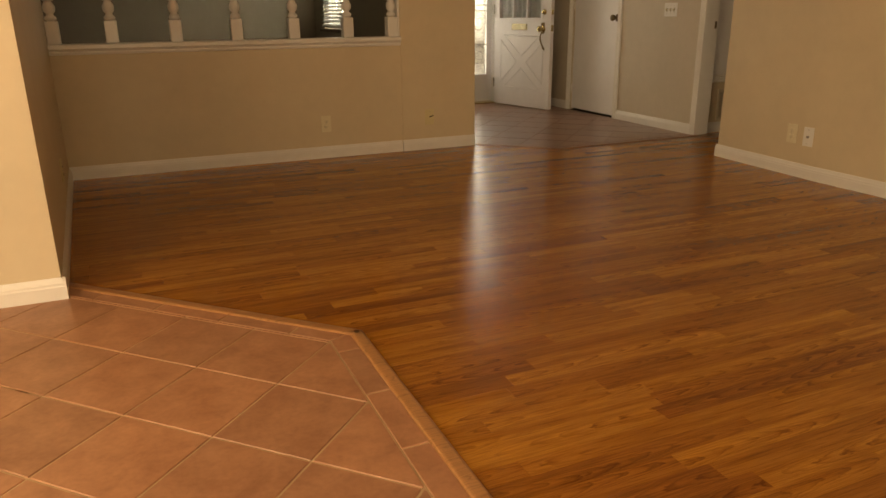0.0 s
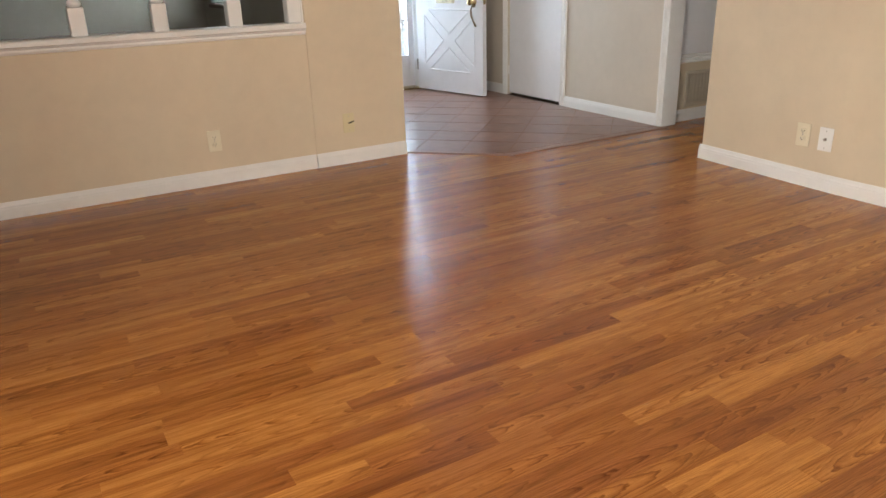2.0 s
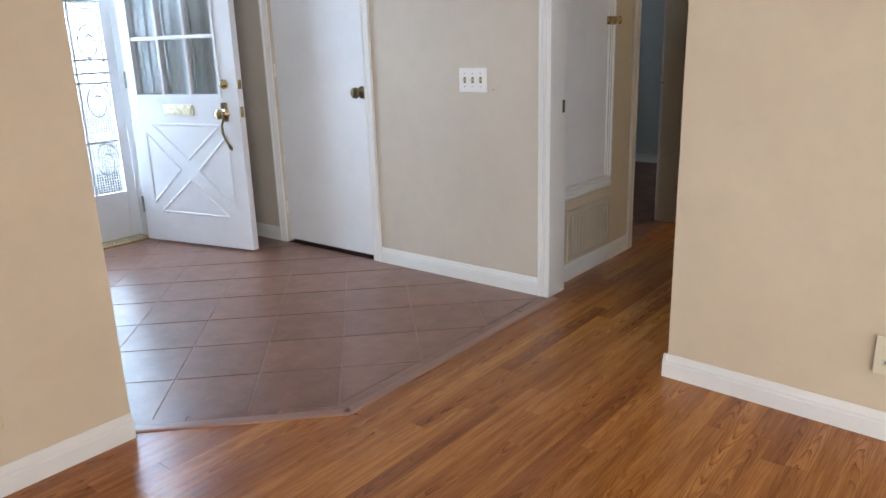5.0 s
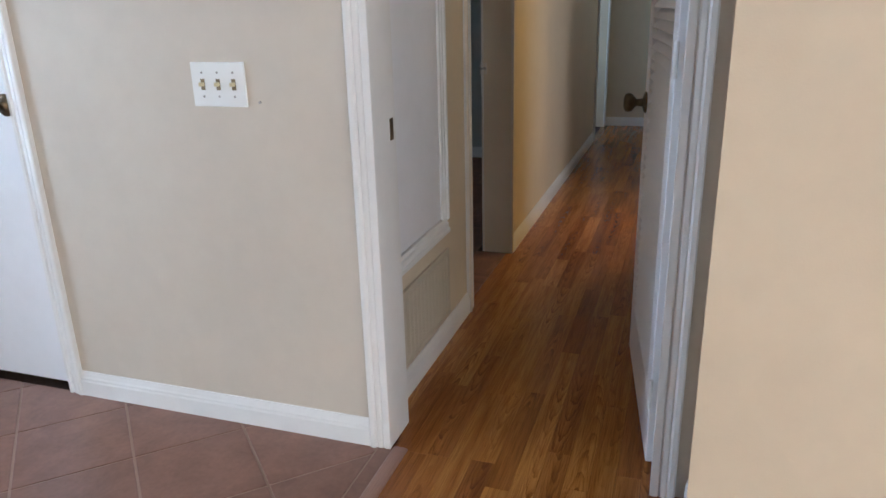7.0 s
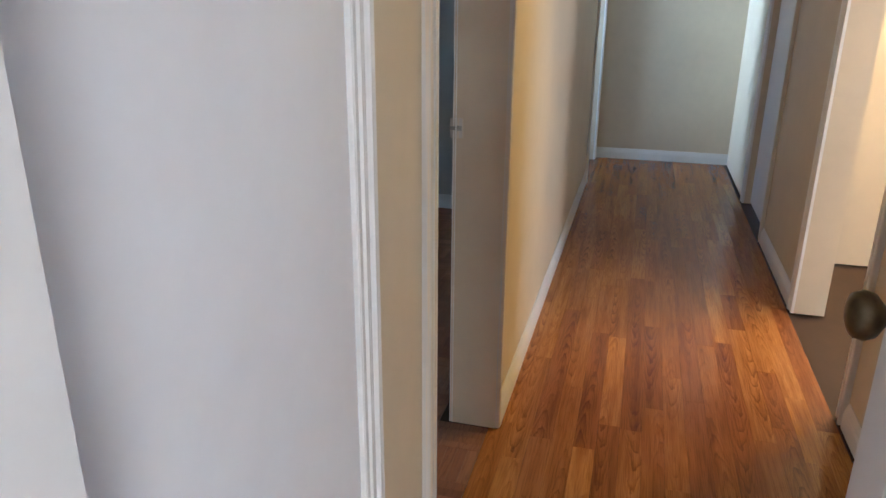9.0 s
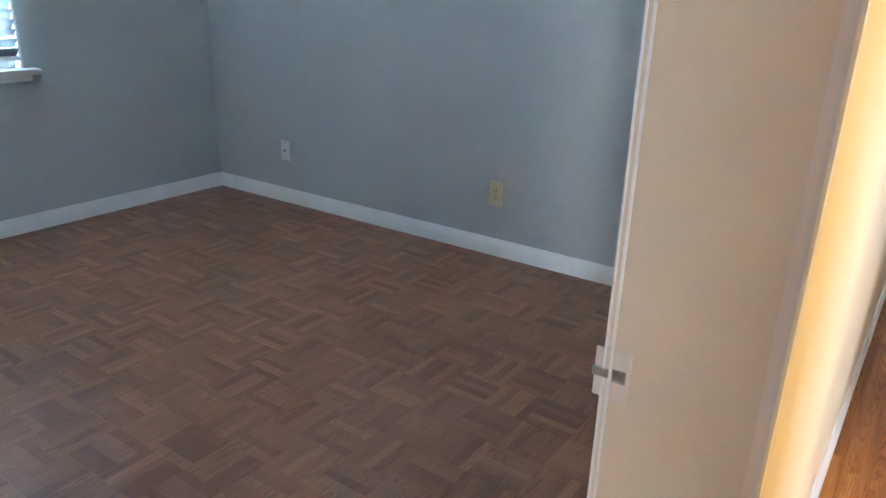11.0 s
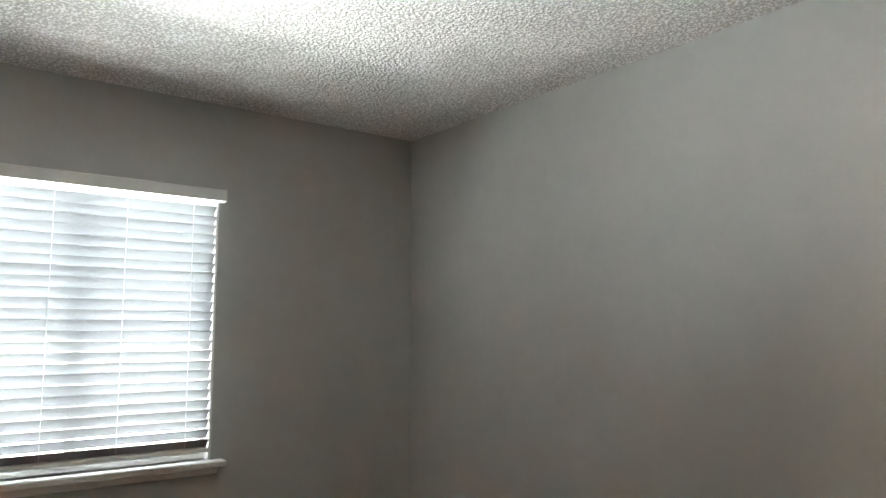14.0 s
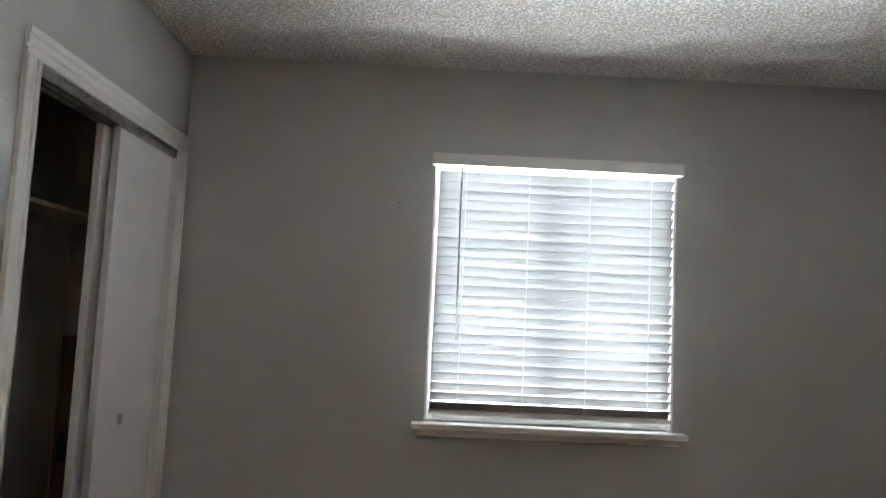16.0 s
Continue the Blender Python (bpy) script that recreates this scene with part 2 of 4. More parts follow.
def metal(name, colour, rough):
    m, nt, p = mat(name)
    n = node(nt, "ShaderNodeTexNoise", Scale=40.0, Detail=4.0)
    nt.links.new(world_coords(nt), n.inputs["Vector"])
    nt.links.new(ramp(nt, n.outputs[0], [(0.35, tuple(c * 0.6 for c in colour)), (0.6, colour)]), p.inputs["Base Color"])
    p.inputs["Metallic"].default_value, p.inputs["Roughness"].default_value = 1.0, rough
    return m


def glassy(name):
    m, nt, p = mat(name)
    p.inputs["Base Color"].default_value = (0.9, 0.95, 0.95, 1)
    p.inputs["Roughness"].default_value = 0.02
    p.inputs["Transmission Weight"].default_value = 1.0
    p.inputs["IOR"].default_value = 1.45
    return m


def cloth(name, colour, through_light):
    """Thin translucent plastic or cloth."""
    m, nt, p = mat(name)
    p.inputs["Base Color"].default_value = (*colour, 1)
    p.inputs["Roughness"].default_value = 0.5
    t = nt.nodes.new("ShaderNodeBsdfTranslucent")
    t.inputs[0].default_value = (*colour, 1)
    mix = nt.nodes.new("ShaderNodeMixShader")
    mix.inputs[0].default_value = through_light
    nt.links.new(p.outputs[0], mix.inputs[1])
    nt.links.new(t.outputs[0], mix.inputs[2])
    nt.links.new(mix.outputs[0], nt.nodes["Material Output"].inputs[0])
    return m


CREAM = paint("cream_wall_paint", (0.66, 0.56, 0.415), 0.55, 0.03)
ENTRY = paint("entry_wall_paint", (0.60, 0.53, 0.44), 0.6, 0.03)
GREY = paint("grey_wall_paint", (0.46, 0.465, 0.445), 0.6, 0.03)
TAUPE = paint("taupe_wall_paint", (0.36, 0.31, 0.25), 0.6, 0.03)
WHITE = paint("white_gloss_paint", (0.80, 0.79, 0.77), 0.32, 0.03, 120.0, 0.12)
DOORW = paint("white_door_paint", (0.82, 0.82, 0.84), 0.35, 0.025, 90.0, 0.10)
JAMBW = streaked_paint("worn_jamb_paint", ((0.62, 0.585, 0.54), (0.66, 0.61, 0.545), (0.72, 0.60, 0.44)), 0.35)
PLATE = paint("white_plastic", (0.80, 0.80, 0.78), 0.3, 0.01, 400.0, 0.02)
YELLOWED = paint("yellowed_plastic", (0.66, 0.58, 0.36), 0.35, 0.03, 400.0, 0.02)
IVORY = paint("ivory_plastic", (0.74, 0.68, 0.52), 0.35, 0.02, 400.0, 0.02)
SLOTB = paint("dark_beige_plastic", (0.20, 0.15, 0.08), 0.5, 0.02)
DARK = paint("dark_slot", (0.02, 0.018, 0.015), 0.6, 0.02)
GROUTD = paint("sandy_grout", (0.58, 0.40, 0.26), 0.85, 0.1, 500.0, 0.4)
GROUTE = paint("grey_grout", (0.40, 0.27, 0.21), 0.8, 0.1, 500.0, 0.4)
UNDER = paint("subfloor_dark", (0.06, 0.03, 0.015), 0.8, 0.1)
STRIP = laminate_wood()
TRIMWOOD = wood("threshold_oak", [(0.40, 0.185, 0.085), (0.45, 0.215, 0.10)], 0.35, 1.3, "X", 0.6)
PARQ = wood("parquet_walnut", [(0.17, 0.062, 0.031), (0.31, 0.132, 0.066), (0.21, 0.083, 0.041), (0.37, 0.168, 0.086)], 0.38, 1.6, "X", 0.7, 0.35)
CLAYD = clay("terracotta_tile", (0.36, 0.16, 0.095), (0.52, 0.26, 0.16), 0.42)
CLAYE = clay("glazed_red_tile", (0.20, 0.10, 0.070), (0.31, 0.160, 0.113), 0.28)
BRASS = metal("polished_brass", (0.70, 0.56, 0.30), 0.25)
PALEBRASS = metal("dull_pale_brass", (0.62, 0.55, 0.38), 0.5)
BRONZE = metal("antique_bronze", (0.20, 0.15, 0.09), 0.35)
STEEL = metal("dull_steel", (0.5, 0.48, 0.45), 0.35)
GLASS = glassy("clear_glass")
# White slats given a dark grey base, which shades down their bright glow.
BLIND = cloth("greyed_blind_vinyl", (0.30, 0.305, 0.31), 0.02)
SHEER = cloth("sheer_curtain", (0.7, 0.7, 0.7), 0.45)
CARD = paint("brown_cardboard", (0.22, 0.105, 0.05), 0.8, 0.08)
BLACK = paint("black_print", (0.03, 0.03, 0.04), 0.5, 0.05)
OUTG = paint("concrete_outside", (0.42, 0.40, 0.37), 0.85, 0.08)
PATIO = paint("porch_stucco", (0.62, 0.60, 0.55), 0.8, 0.05)


def popcorn():
    m, nt, p = mat("popcorn_ceiling")
    v = world_coords(nt)
    a = node(nt, "ShaderNodeTexVoronoi", Scale=85.0)
    b = node(nt, "ShaderNodeTexNoise", Scale=70.0, Detail=3.0)
    for n in (a, b):
        nt.links.new(v, n.inputs["Vector"])
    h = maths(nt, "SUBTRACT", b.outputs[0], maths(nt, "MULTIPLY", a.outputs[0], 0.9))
    # Height also drives the colour: hollows between bumps are painted darker, as shade.
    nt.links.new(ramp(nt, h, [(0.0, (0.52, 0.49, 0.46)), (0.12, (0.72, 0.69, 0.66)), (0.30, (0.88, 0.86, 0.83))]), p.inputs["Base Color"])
    p.inputs["Roughness"].default_value = 0.9
    bump(nt, p, h, 1.0, 0.008)
    return m


POPCORN = popcorn()


# ---- mesh helpers ----
def mesh_object(name, bm, material, parent=None, label=""):
    bmesh.ops.recalc_face_normals(bm, faces=bm.faces)
    me = bpy.data.meshes.new(name)
    bm.to_mesh(me)
    bm.free()
    me.materials.append(material)
    ob = new(name, me)
    ob.parent = parent
    if label:
        ob["label"] = label
    return ob


def part(name, bm, material, parent, label="", smooth=False):
    ob = mesh_object(name, bm, material, parent, label)
    if smooth:
        ob.data.polygons.foreach_set("use_smooth", [True] * len(ob.data.polygons))
    return ob


def box(bm, lo, hi, bevel=0.0):
    c = [(a + b) / 2 for a, b in zip(lo, hi)]
    d = [abs(b - a) for a, b in zip(lo, hi)]
    vs = bmesh.ops.create_cube(bm, size=1, matrix=Matrix.Translation(c) @ Matrix.Diagonal((*d, 1)))["verts"]
    if bevel:
        es = list({e for v in vs for e in v.link_edges})
        bmesh.ops.bevel(bm, geom=es, offset=bevel, segments=1, affect="EDGES")
    return bm


def boxed(*boxes, bevel=0.0):
    bm = bmesh.new()
    for lo, hi in boxes:
        box(bm, lo, hi, bevel)
    return bm


def lathe(profile, segments=20, at=(0, 0, 0), axis="Z"):
    """A turned solid from (radius, height) pairs."""
    bm = bmesh.new()
    rings = []
    for r, h in profile:
        ring = []
        for k in range(segments):
            a = 2 * math.pi * k / segments
            x, y = r * math.cos(a), r * math.sin(a)
            p = {"Z": (x, y, h), "X": (h, x, y), "Y": (x, h, y)}[axis]
            ring.append(bm.verts.new(tuple(q + o for q, o in zip(p, at))))
        rings.append(ring)
    for a, b in zip(rings, rings[1:]):
        for k in range(segments):
            bm.faces.new((a[k], a[(k + 1) % segments], b[(k + 1) % segments], b[k]))
    bm.faces.new(rings[0])
    bm.faces.new(rings[-1])
    return bm


def sweep(bm, outline, start, end, across, up):
    """A moulding: outline of (across, up) pairs carried from start to end."""
    a, b, c, u = Vector(start), Vector(end), Vector(across), Vector(up)
    one = [bm.verts.new(a + c * p + u * q) for p, q in outline]
    two = [bm.verts.new(b + c * p + u * q) for p, q in outline]
    n = len(outline)
    for k in range(n):
        bm.faces.new((one[k], one[(k + 1) % n], two[(k + 1) % n], two[k]))
    bm.faces.new(one)
    bm.faces.new(two)
    return bm


def tube(points, radius, segments=10):
    bm = bmesh.new()
    pts = [Vector(p) for p in points]
    rings = []
    for k, p in enumerate(pts):
        way = (pts[min(k + 1, len(pts) - 1)] - pts[max(k - 1, 0)]).normalized()
        side = way.cross(Vector((0.3, 0.2, 1))).normalized()
        other = way.cross(side)
        r = radius[k] if isinstance(radius, list) else radius
        rings.append([bm.verts.new(p + (side * math.cos(t) + other * math.sin(t)) * r) for t in (2 * math.pi * i / segments for i in range(segments))])
    for a, b in zip(rings, rings[1:]):
        for k in range(segments):
            bm.faces.new((a[k], a[(k + 1) % segments], b[(k + 1) % segments], b[k]))
    bm.faces.new(rings[0])
    bm.faces.new(rings[-1])
    return bm


def thing(name, at, label, category, group="", rz=0.0):
    ob = new(name)
    ob.location = at
    ob.rotation_euler = (0, 0, radians(rz))
    return tagged(ob, label, category, group)


BASE = [(0, 0), (0.014, 0), (0.014, 0.050), (0.012, 0.056), (0.012, 0.062), (0.009, 0.068), (0.006, 0.078), (0.004, 0.084), (0, 0.084)]
CASE = [(0, 0), (0.011, 0.0), (0.013, 0.003), (0.013, 0.012), (0.007, 0.016), (0.007, 0.019), (0.013, 0.024), (0.014, 0.034), (0.012, 0.038), (0.018, 0.043), (0.019, 0.054), (0.016, 0.058), (0, 0.058)]


def baseboard(name, start, end, out, material=None):
    """A skirting along a wall face from start to end (x, y); out points into the room."""
    bm = sweep(bmesh.new(), BASE, (*start, 0.0), (*end, 0.0), (*out, 0), (0, 0, 1))
    return tagged(mesh_object("baseboard", bm, material or WHITE), "white painted moulded wooden baseboard along the foot of the wall", kind="structure")


def structure(name, bm, material, label):
    return tagged(mesh_object(name, bm, material), label, kind="structure")


def wall_x(name, y0, y1, x0, x1, top, openings, material, label):
    """A wall that runs along x, with openings (from, to, sill, head)."""
    bs, x = [], x0
    for a, b, lo, hi in sorted(openings):
        bs.append(((x, y0, 0), (a, y1, top)))
        if lo > 0:
            bs.append(((a, y0, 0), (b, y1, lo)))
        bs.append(((a, y0, hi), (b, y1, top)))
        x = b
    bs.append(((x, y0, 0), (x1, y1, top)))
    return structure(name, boxed(*bs), material, label)


def wall_y(name, x0, x1, y0, y1, top, openings, material, label):
    bs, y = [], y0
    for a, b, lo, hi in sorted(openings):
        bs.append(((x0, y, 0), (x1, a, top)))
        if lo > 0:
            bs.append(((x0, a, 0), (x1, b, lo)))
        bs.append(((x0, a, hi), (x1, b, top)))
        y = b
    bs.append(((x0, y, 0), (x1, y1, top)))
    return structure(name, boxed(*bs), material, label)


def prism(outline, z0, z1):
    """An upright solid on a plan outline."""
    bm = bmesh.new()
    lo = [bm.verts.new((*p, z0)) for p in outline]
    hi = [bm.verts.new((*p, z1)) for p in outline]
    n = len(outline)
    for k in range(n):
        bm.faces.new((lo[k], lo[(k + 1) % n], hi[(k + 1) % n], hi[k]))
    bm.faces.new(lo)
    bm.faces.new(hi)
    return bm


# ---- walls ----
HE = 11.85
TOP = 2.44
wall_x("wall_knee", 6.936, 7.05, 1.20, 3.635, TOP, [(1.362, 3.635 - 0.001, 0.80, 2.08)], CREAM, "cream painted half wall between living room and den")
structure("wall_pier", boxed(((3.6355, 6.930, 0), (4.235, 7.056, TOP))), CREAM, "cream painted pier at the end of the half wall")
wall_x("wall_dining_face", 4.705, 4.82, -0.45, 1.448, TOP, [], CREAM, "cream painted wall beside the dining tiles")
structure("wall_west", prism([(1.20, 4.82), (1.446, 4.82), (1.362, 6.936), (1.20, 6.936)], 0, TOP), CREAM, "cream painted side wall of the living room")
structure("wall_east", prism([(5.545, -0.6), (5.66, -0.6), (5.66, 5.744), (5.596, 5.748), (5.545, 4.9)], 0, TOP), CREAM, "cream painted wall with two outlets")
structure("wall_return", prism([(5.6605, 5.56), (6.082, 5.56), (6.082, 5.716), (5.6605, 5.743)], 0, TOP), ENTRY, "beige painted wall return at the hall opening")
structure("wall_return", boxed(((6.20, 5.445, 0), (6.23, 5.728, TOP))), ENTRY, "beige painted wall beside the hall opening")
wall_x("wall_south", -0.6, -0.48, -0.45, 5.545, TOP, [(0.6, 2.2, 0.75, 2.05)], CREAM, "cream painted wall with a wide patio opening")
wall_y("wall_dining_side", -0.45, -0.33, -0.48, 4.705, TOP, [(1.15, 3.65, 0.05, 2.1)], CREAM, "cream painted wall of the dining area")
wall_y("wall_switch", 6.082, 6.13, 6.535, 9.26, TOP, [(7.655, 8.415, 0, 2.03)], ENTRY, "beige painted entry wall with closet door and switches")
structure("wall_hall_head", boxed(((6.082, 5.56, 2.05), (6.20, 6.535, TOP)), ((6.13, 6.535, 0), (6.20, 6.58, TOP)), ((6.0825, 5.56, 0), (6.20, 5.806, 2.05))), ENTRY, "beige painted wall around the hall opening")
wall_x("wall_front", 9.26, 9.40, 4.12, 6.13, TOP, [(4.68, 5.66, 0, 2.06)], ENTRY, "beige painted front wall with the entrance door opening")
wall_y("wall_entry_side", 4.12, 4.235, 7.056, 9.26, TOP, [], ENTRY, "beige painted side wall of the entry")
wall_x("wall_hall_north", 6.58, 6.715, 6.20, 12.1, TOP, [(7.10, 7.786, 0, 2.03), (11.0, 11.74, 0, 2.03)], CREAM, "cream painted hall wall with the bedroom doorway")
wall_x("wall_hall_south", 5.445, 5.56, 6.20, 12.1, TOP, [(8.15, 8.95, 0, 2.03), (9.95, 10.7, 0, 2.03)], CREAM, "cream painted hall wall with the bathroom doorway")
wall_y("wall_hall_end", HE, HE + 0.1, 5.445, 6.715, TOP, [], CREAM, "cream painted wall at the end of the hall")
# bedroom
BX0, BX1, BY0, BY1 = 6.625, 10.0, 6.715, 10.185
structure("wall_bed_east", prism([(BX1 + 0.066, BY0), (BX1 + 0.2, BY0), (BX1 + 0.2, BY1), (BX1, BY1)], 0, TOP), GREY, "grey painted bedroom wall with two outlets")
wall_x("wall_bed_north", BY1, BY1 + 0.15, 6.02, BX1 + 0.2, TOP, [(7.785, 8.91, 0.80, 1.985)], GREY, "grey painted bedroom wall with the window")
wall_y("wall_bed_west", BX0 - 0.115, BX0, BY0, BY1, TOP, [(8.94, 10.088, 0, 1.96)], GREY, "grey painted bedroom wall with the closet opening")
wall_x("wall_bed_south", BY0, BY0 + 0.003, BX0, BX1 + 0.06, TOP, [(7.085, 7.80, 0, 2.03)], GREY, "grey painted bedroom side of the hall wall")
structure("wall_closet_back", boxed(((6.02, 9.40, 0), (6.13, BY1, TOP)), ((6.13, 8.70, 0), (6.51, 8.78, TOP))), GREY, "pale painted inside walls of the bedroom closet")
# bathroom behind the hall, den beyond the half wall
wall_x("wall_bath_south", 3.7, 3.8, 7.4, 9.75, TOP, [(7.6, 8.4, 1.0, 2.0)], CREAM, "cream painted bathroom wall with a window")
wall_y("wall_bath_side", 7.4, 7.5, 3.8, 5.445, TOP, [], CREAM, "cream painted bathroom side wall")
wall_y("wall_bath_far", 9.65, 9.75, 3.8, 5.445, TOP, [], CREAM, "cream painted bathroom side wall")
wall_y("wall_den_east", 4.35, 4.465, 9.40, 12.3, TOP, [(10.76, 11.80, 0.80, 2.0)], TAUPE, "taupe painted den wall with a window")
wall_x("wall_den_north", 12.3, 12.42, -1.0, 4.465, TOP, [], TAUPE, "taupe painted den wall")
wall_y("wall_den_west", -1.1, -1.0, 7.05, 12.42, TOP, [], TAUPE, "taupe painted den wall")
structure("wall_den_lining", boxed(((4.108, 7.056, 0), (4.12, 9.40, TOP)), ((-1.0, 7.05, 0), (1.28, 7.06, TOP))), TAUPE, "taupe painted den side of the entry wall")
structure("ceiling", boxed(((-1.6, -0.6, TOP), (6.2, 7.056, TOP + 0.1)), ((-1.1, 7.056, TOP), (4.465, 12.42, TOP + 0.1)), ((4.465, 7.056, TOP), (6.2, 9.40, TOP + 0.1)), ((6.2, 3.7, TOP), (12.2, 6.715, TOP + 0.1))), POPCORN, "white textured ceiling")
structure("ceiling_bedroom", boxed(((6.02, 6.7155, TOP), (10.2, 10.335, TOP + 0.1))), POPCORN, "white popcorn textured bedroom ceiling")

# ---- floors ----
structure("floor", boxed(((-1.6, -0.6, -0.2), (12.2, 7.05, -0.012)), ((-1.1, 7.05, -0.2), (12.2, 12.42, -0.012))), UNDER, "dark subfloor under the laminate and tiles")
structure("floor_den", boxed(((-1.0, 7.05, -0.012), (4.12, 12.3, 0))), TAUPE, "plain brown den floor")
structure("ground", boxed(((-60, -60, -0.5), (70, 80, -0.21))), OUTG, "pale concrete ground outside the house")
structure("porch_wall", boxed(((2.0, 17.6, -0.21), (12.5, 17.75, 1.9))), PATIO, "pale stucco wall across the porch")

baseboard("a", (1.362, 6.936), (3.630, 6.936), (0, -1))
baseboard("b", (3.634, 6.930), (4.235, 6.930), (0, -1))
baseboard("c", (1.448, 4.695), (1.363, 6.923), (0.9993, 0.0386))
baseboard("d", (-0.33, 4.705), (1.462, 4.705), (0, -1))
baseboard("e", (5.545, -0.48), (5.545, 4.9), (-1, 0))
baseboard("e", (5.545, 4.9), (5.597, 5.762), (-0.998, 0.060))
baseboard("f", (5.585, 5.749), (6.068, 5.717), (0.064, 0.998))
baseboard("g", (6.082, 6.575), (6.082, 7.60), (-1, 0))
baseboard("h", (6.082, 8.47), (6.082, 9.26), (-1, 0))
baseboard("i", (5.72, 9.26), (6.07, 9.26), (0, -1))
baseboard("j", (6.215, 6.58), (7.040, 6.58), (0, -1))
baseboard("k", (7.80, 6.58), (10.93, 6.58), (0, -1))
baseboard("l", (11.80, 6.58), (HE, 6.58), (0, -1))
baseboard("m", (HE, 5.56), (HE, 6.567), (-1, 0))
baseboard("n", (9.02, 5.56), (9.88, 5.56), (0, 1))
baseboard("o", (7.0, 5.56), (8.08, 5.56), (0, 1))
baseboard("p", (BX1 + 0.0655, 6.73), (BX1, BY1), (-0.9998, -0.019))
baseboard("q", (BX0, BY1), (BX1 - 0.013, BY1), (0, -1))
baseboard("r", (BX0, 6.73), (BX0, 8.857), (1, 0))
baseboard("s", (6.485, BY1), (6.14, BY1), (0, -1))


def casing(name, axis, face, out, a, b, top, material=None, label="white moulded door casing", bottom=0.0, sides="ab", w=0.058):
    """A moulded frame round an opening from a to b along x or y, on the face, towards out."""
    bm = bmesh.new()
    outline = [(p, q * w / 0.058) for p, q in CASE]

    def pt(u, z):
        return (u, face, z) if axis == "x" else (face, u, z)

    along = Vector((1, 0, 0)) if axis == "x" else Vector((0, 1, 0))
    o = (0, out, 0) if axis == "x" else (out, 0, 0)
    if "a" in sides:
        sweep(bm, outline, pt(a, bottom), pt(a, top), o, -along)
    if "b" in sides:
        sweep(bm, outline, pt(b, bottom), pt(b, top), o, along)
    sweep(bm, outline, pt(a - (w if "a" in sides else 0), top), pt(b + (w if "b" in sides else 0), top), o, (0, 0, 1))
    if bottom > 0:
        sweep(bm, outline, pt(a - w, bottom), pt(b + w, bottom), o, (0, 0, -1))
    return tagged(mesh_object(name, bm, material or WHITE), label, kind="structure")


def jamb(name, lo, hi, material, label):
    return structure(name, boxed((lo, hi), bevel=0.002), material, label)


casing("door_casing", "y", 6.082, -1, 5.812, 6.515, 2.05, label="white moulded casing round the hall opening")
jamb("door_frame", (6.068, 6.513, 0), (6.213, 6.533, 2.05), WHITE, "white painted hall door frame")
jamb("door_frame", (6.068, 5.794, 0), (6.213, 5.814, 2.05), WHITE, "white painted hall door frame")
casing("door_casing", "y", 6.200, 1, 5.812, 6.515, 2.05, sides="a", label="white moulded casing round the hall opening")
casing("door_casing", "x", 6.580, -1, 7.10, 7.786, 2.03, JAMBW, "worn cream casing round the bedroom doorway", sides="a")
structure("door_trim", boxed(((7.786, 6.566, 0), (7.806, 6.580, 2.05)), bevel=0.003), JAMBW, "thin worn trim strip beside the bedroom doorway")
jamb("door_frame", (7.080, 6.572, 0), (7.1005, 6.7205, 2.03), JAMBW, "worn cream painted bedroom door frame")
jamb("door_frame", (7.786, 6.572, 0), (7.804, 6.7205, 2.03), JAMBW, "worn cream painted bedroom door frame")
# Beads added in white paint to imitate window light along the frame's edge.
structure("door_trim", boxed(((7.7835, 6.7110, 0), (7.7860, 6.7140, 2.01)), ((7.7835, 6.7180, 0), (7.7860, 6.7205, 2.01)), bevel=0.0008), WHITE, "thin white beads added to draw the window-lit edge of the bedroom door frame")
jamb("door_frame", (7.1005, 6.572, 2.01), (7.786, 6.7205, 2.03), JAMBW, "worn cream head of the bedroom door frame")
casing("door_casing", "y", 6.082, -1, 7.655, 8.415, 2.03, label="white moulded casing of the coat closet door")
casing("door_casing", "x", 6.580, -1, 11.0, 11.74, 2.03, label="white moulded casing at the far hall doorway")
casing("door_casing", "x", 5.560, 1, 9.95, 10.7, 2.03, label="white moulded casing at the far hall door")
casing("door_casing", "x", 5.560, 1, 8.15, 8.95, 2.03, label="white moulded casing of the bathroom doorway")
casing("door_casing", "x", 9.260, -1, 4.68, 5.66, 2.06, label="white moulded casing of the front door")
casing("door_casing", "y", BX0, 1, 8.94, 10.088, 1.96, label="white moulded casing of the bedroom closet", w=0.082)
structure("door_far", boxed(((9.96, 5.49, 0.01), (10.69, 5.525, 2.02)), bevel=0.003), DOORW, "white flush door at the far end of the hall")


# ---- flat things used by several walls ----
def clip(poly, a, b, c):
    """The part of a polygon where a x + b y >= c."""
    out = []
    for k, p in enumerate(poly):
        q = poly[(k + 1) % len(poly)]
        dp, dq = a * p[0] + b * p[1] - c, a * q[0] + b * q[1] - c
        if dp >= 0:
            out.append(p)
        if dp * dq < 0:
            t = dp / (dp - dq)
            out.append((p[0] + t * (q[0] - p[0]), p[1] + t * (q[1] - p[1])))
    return out


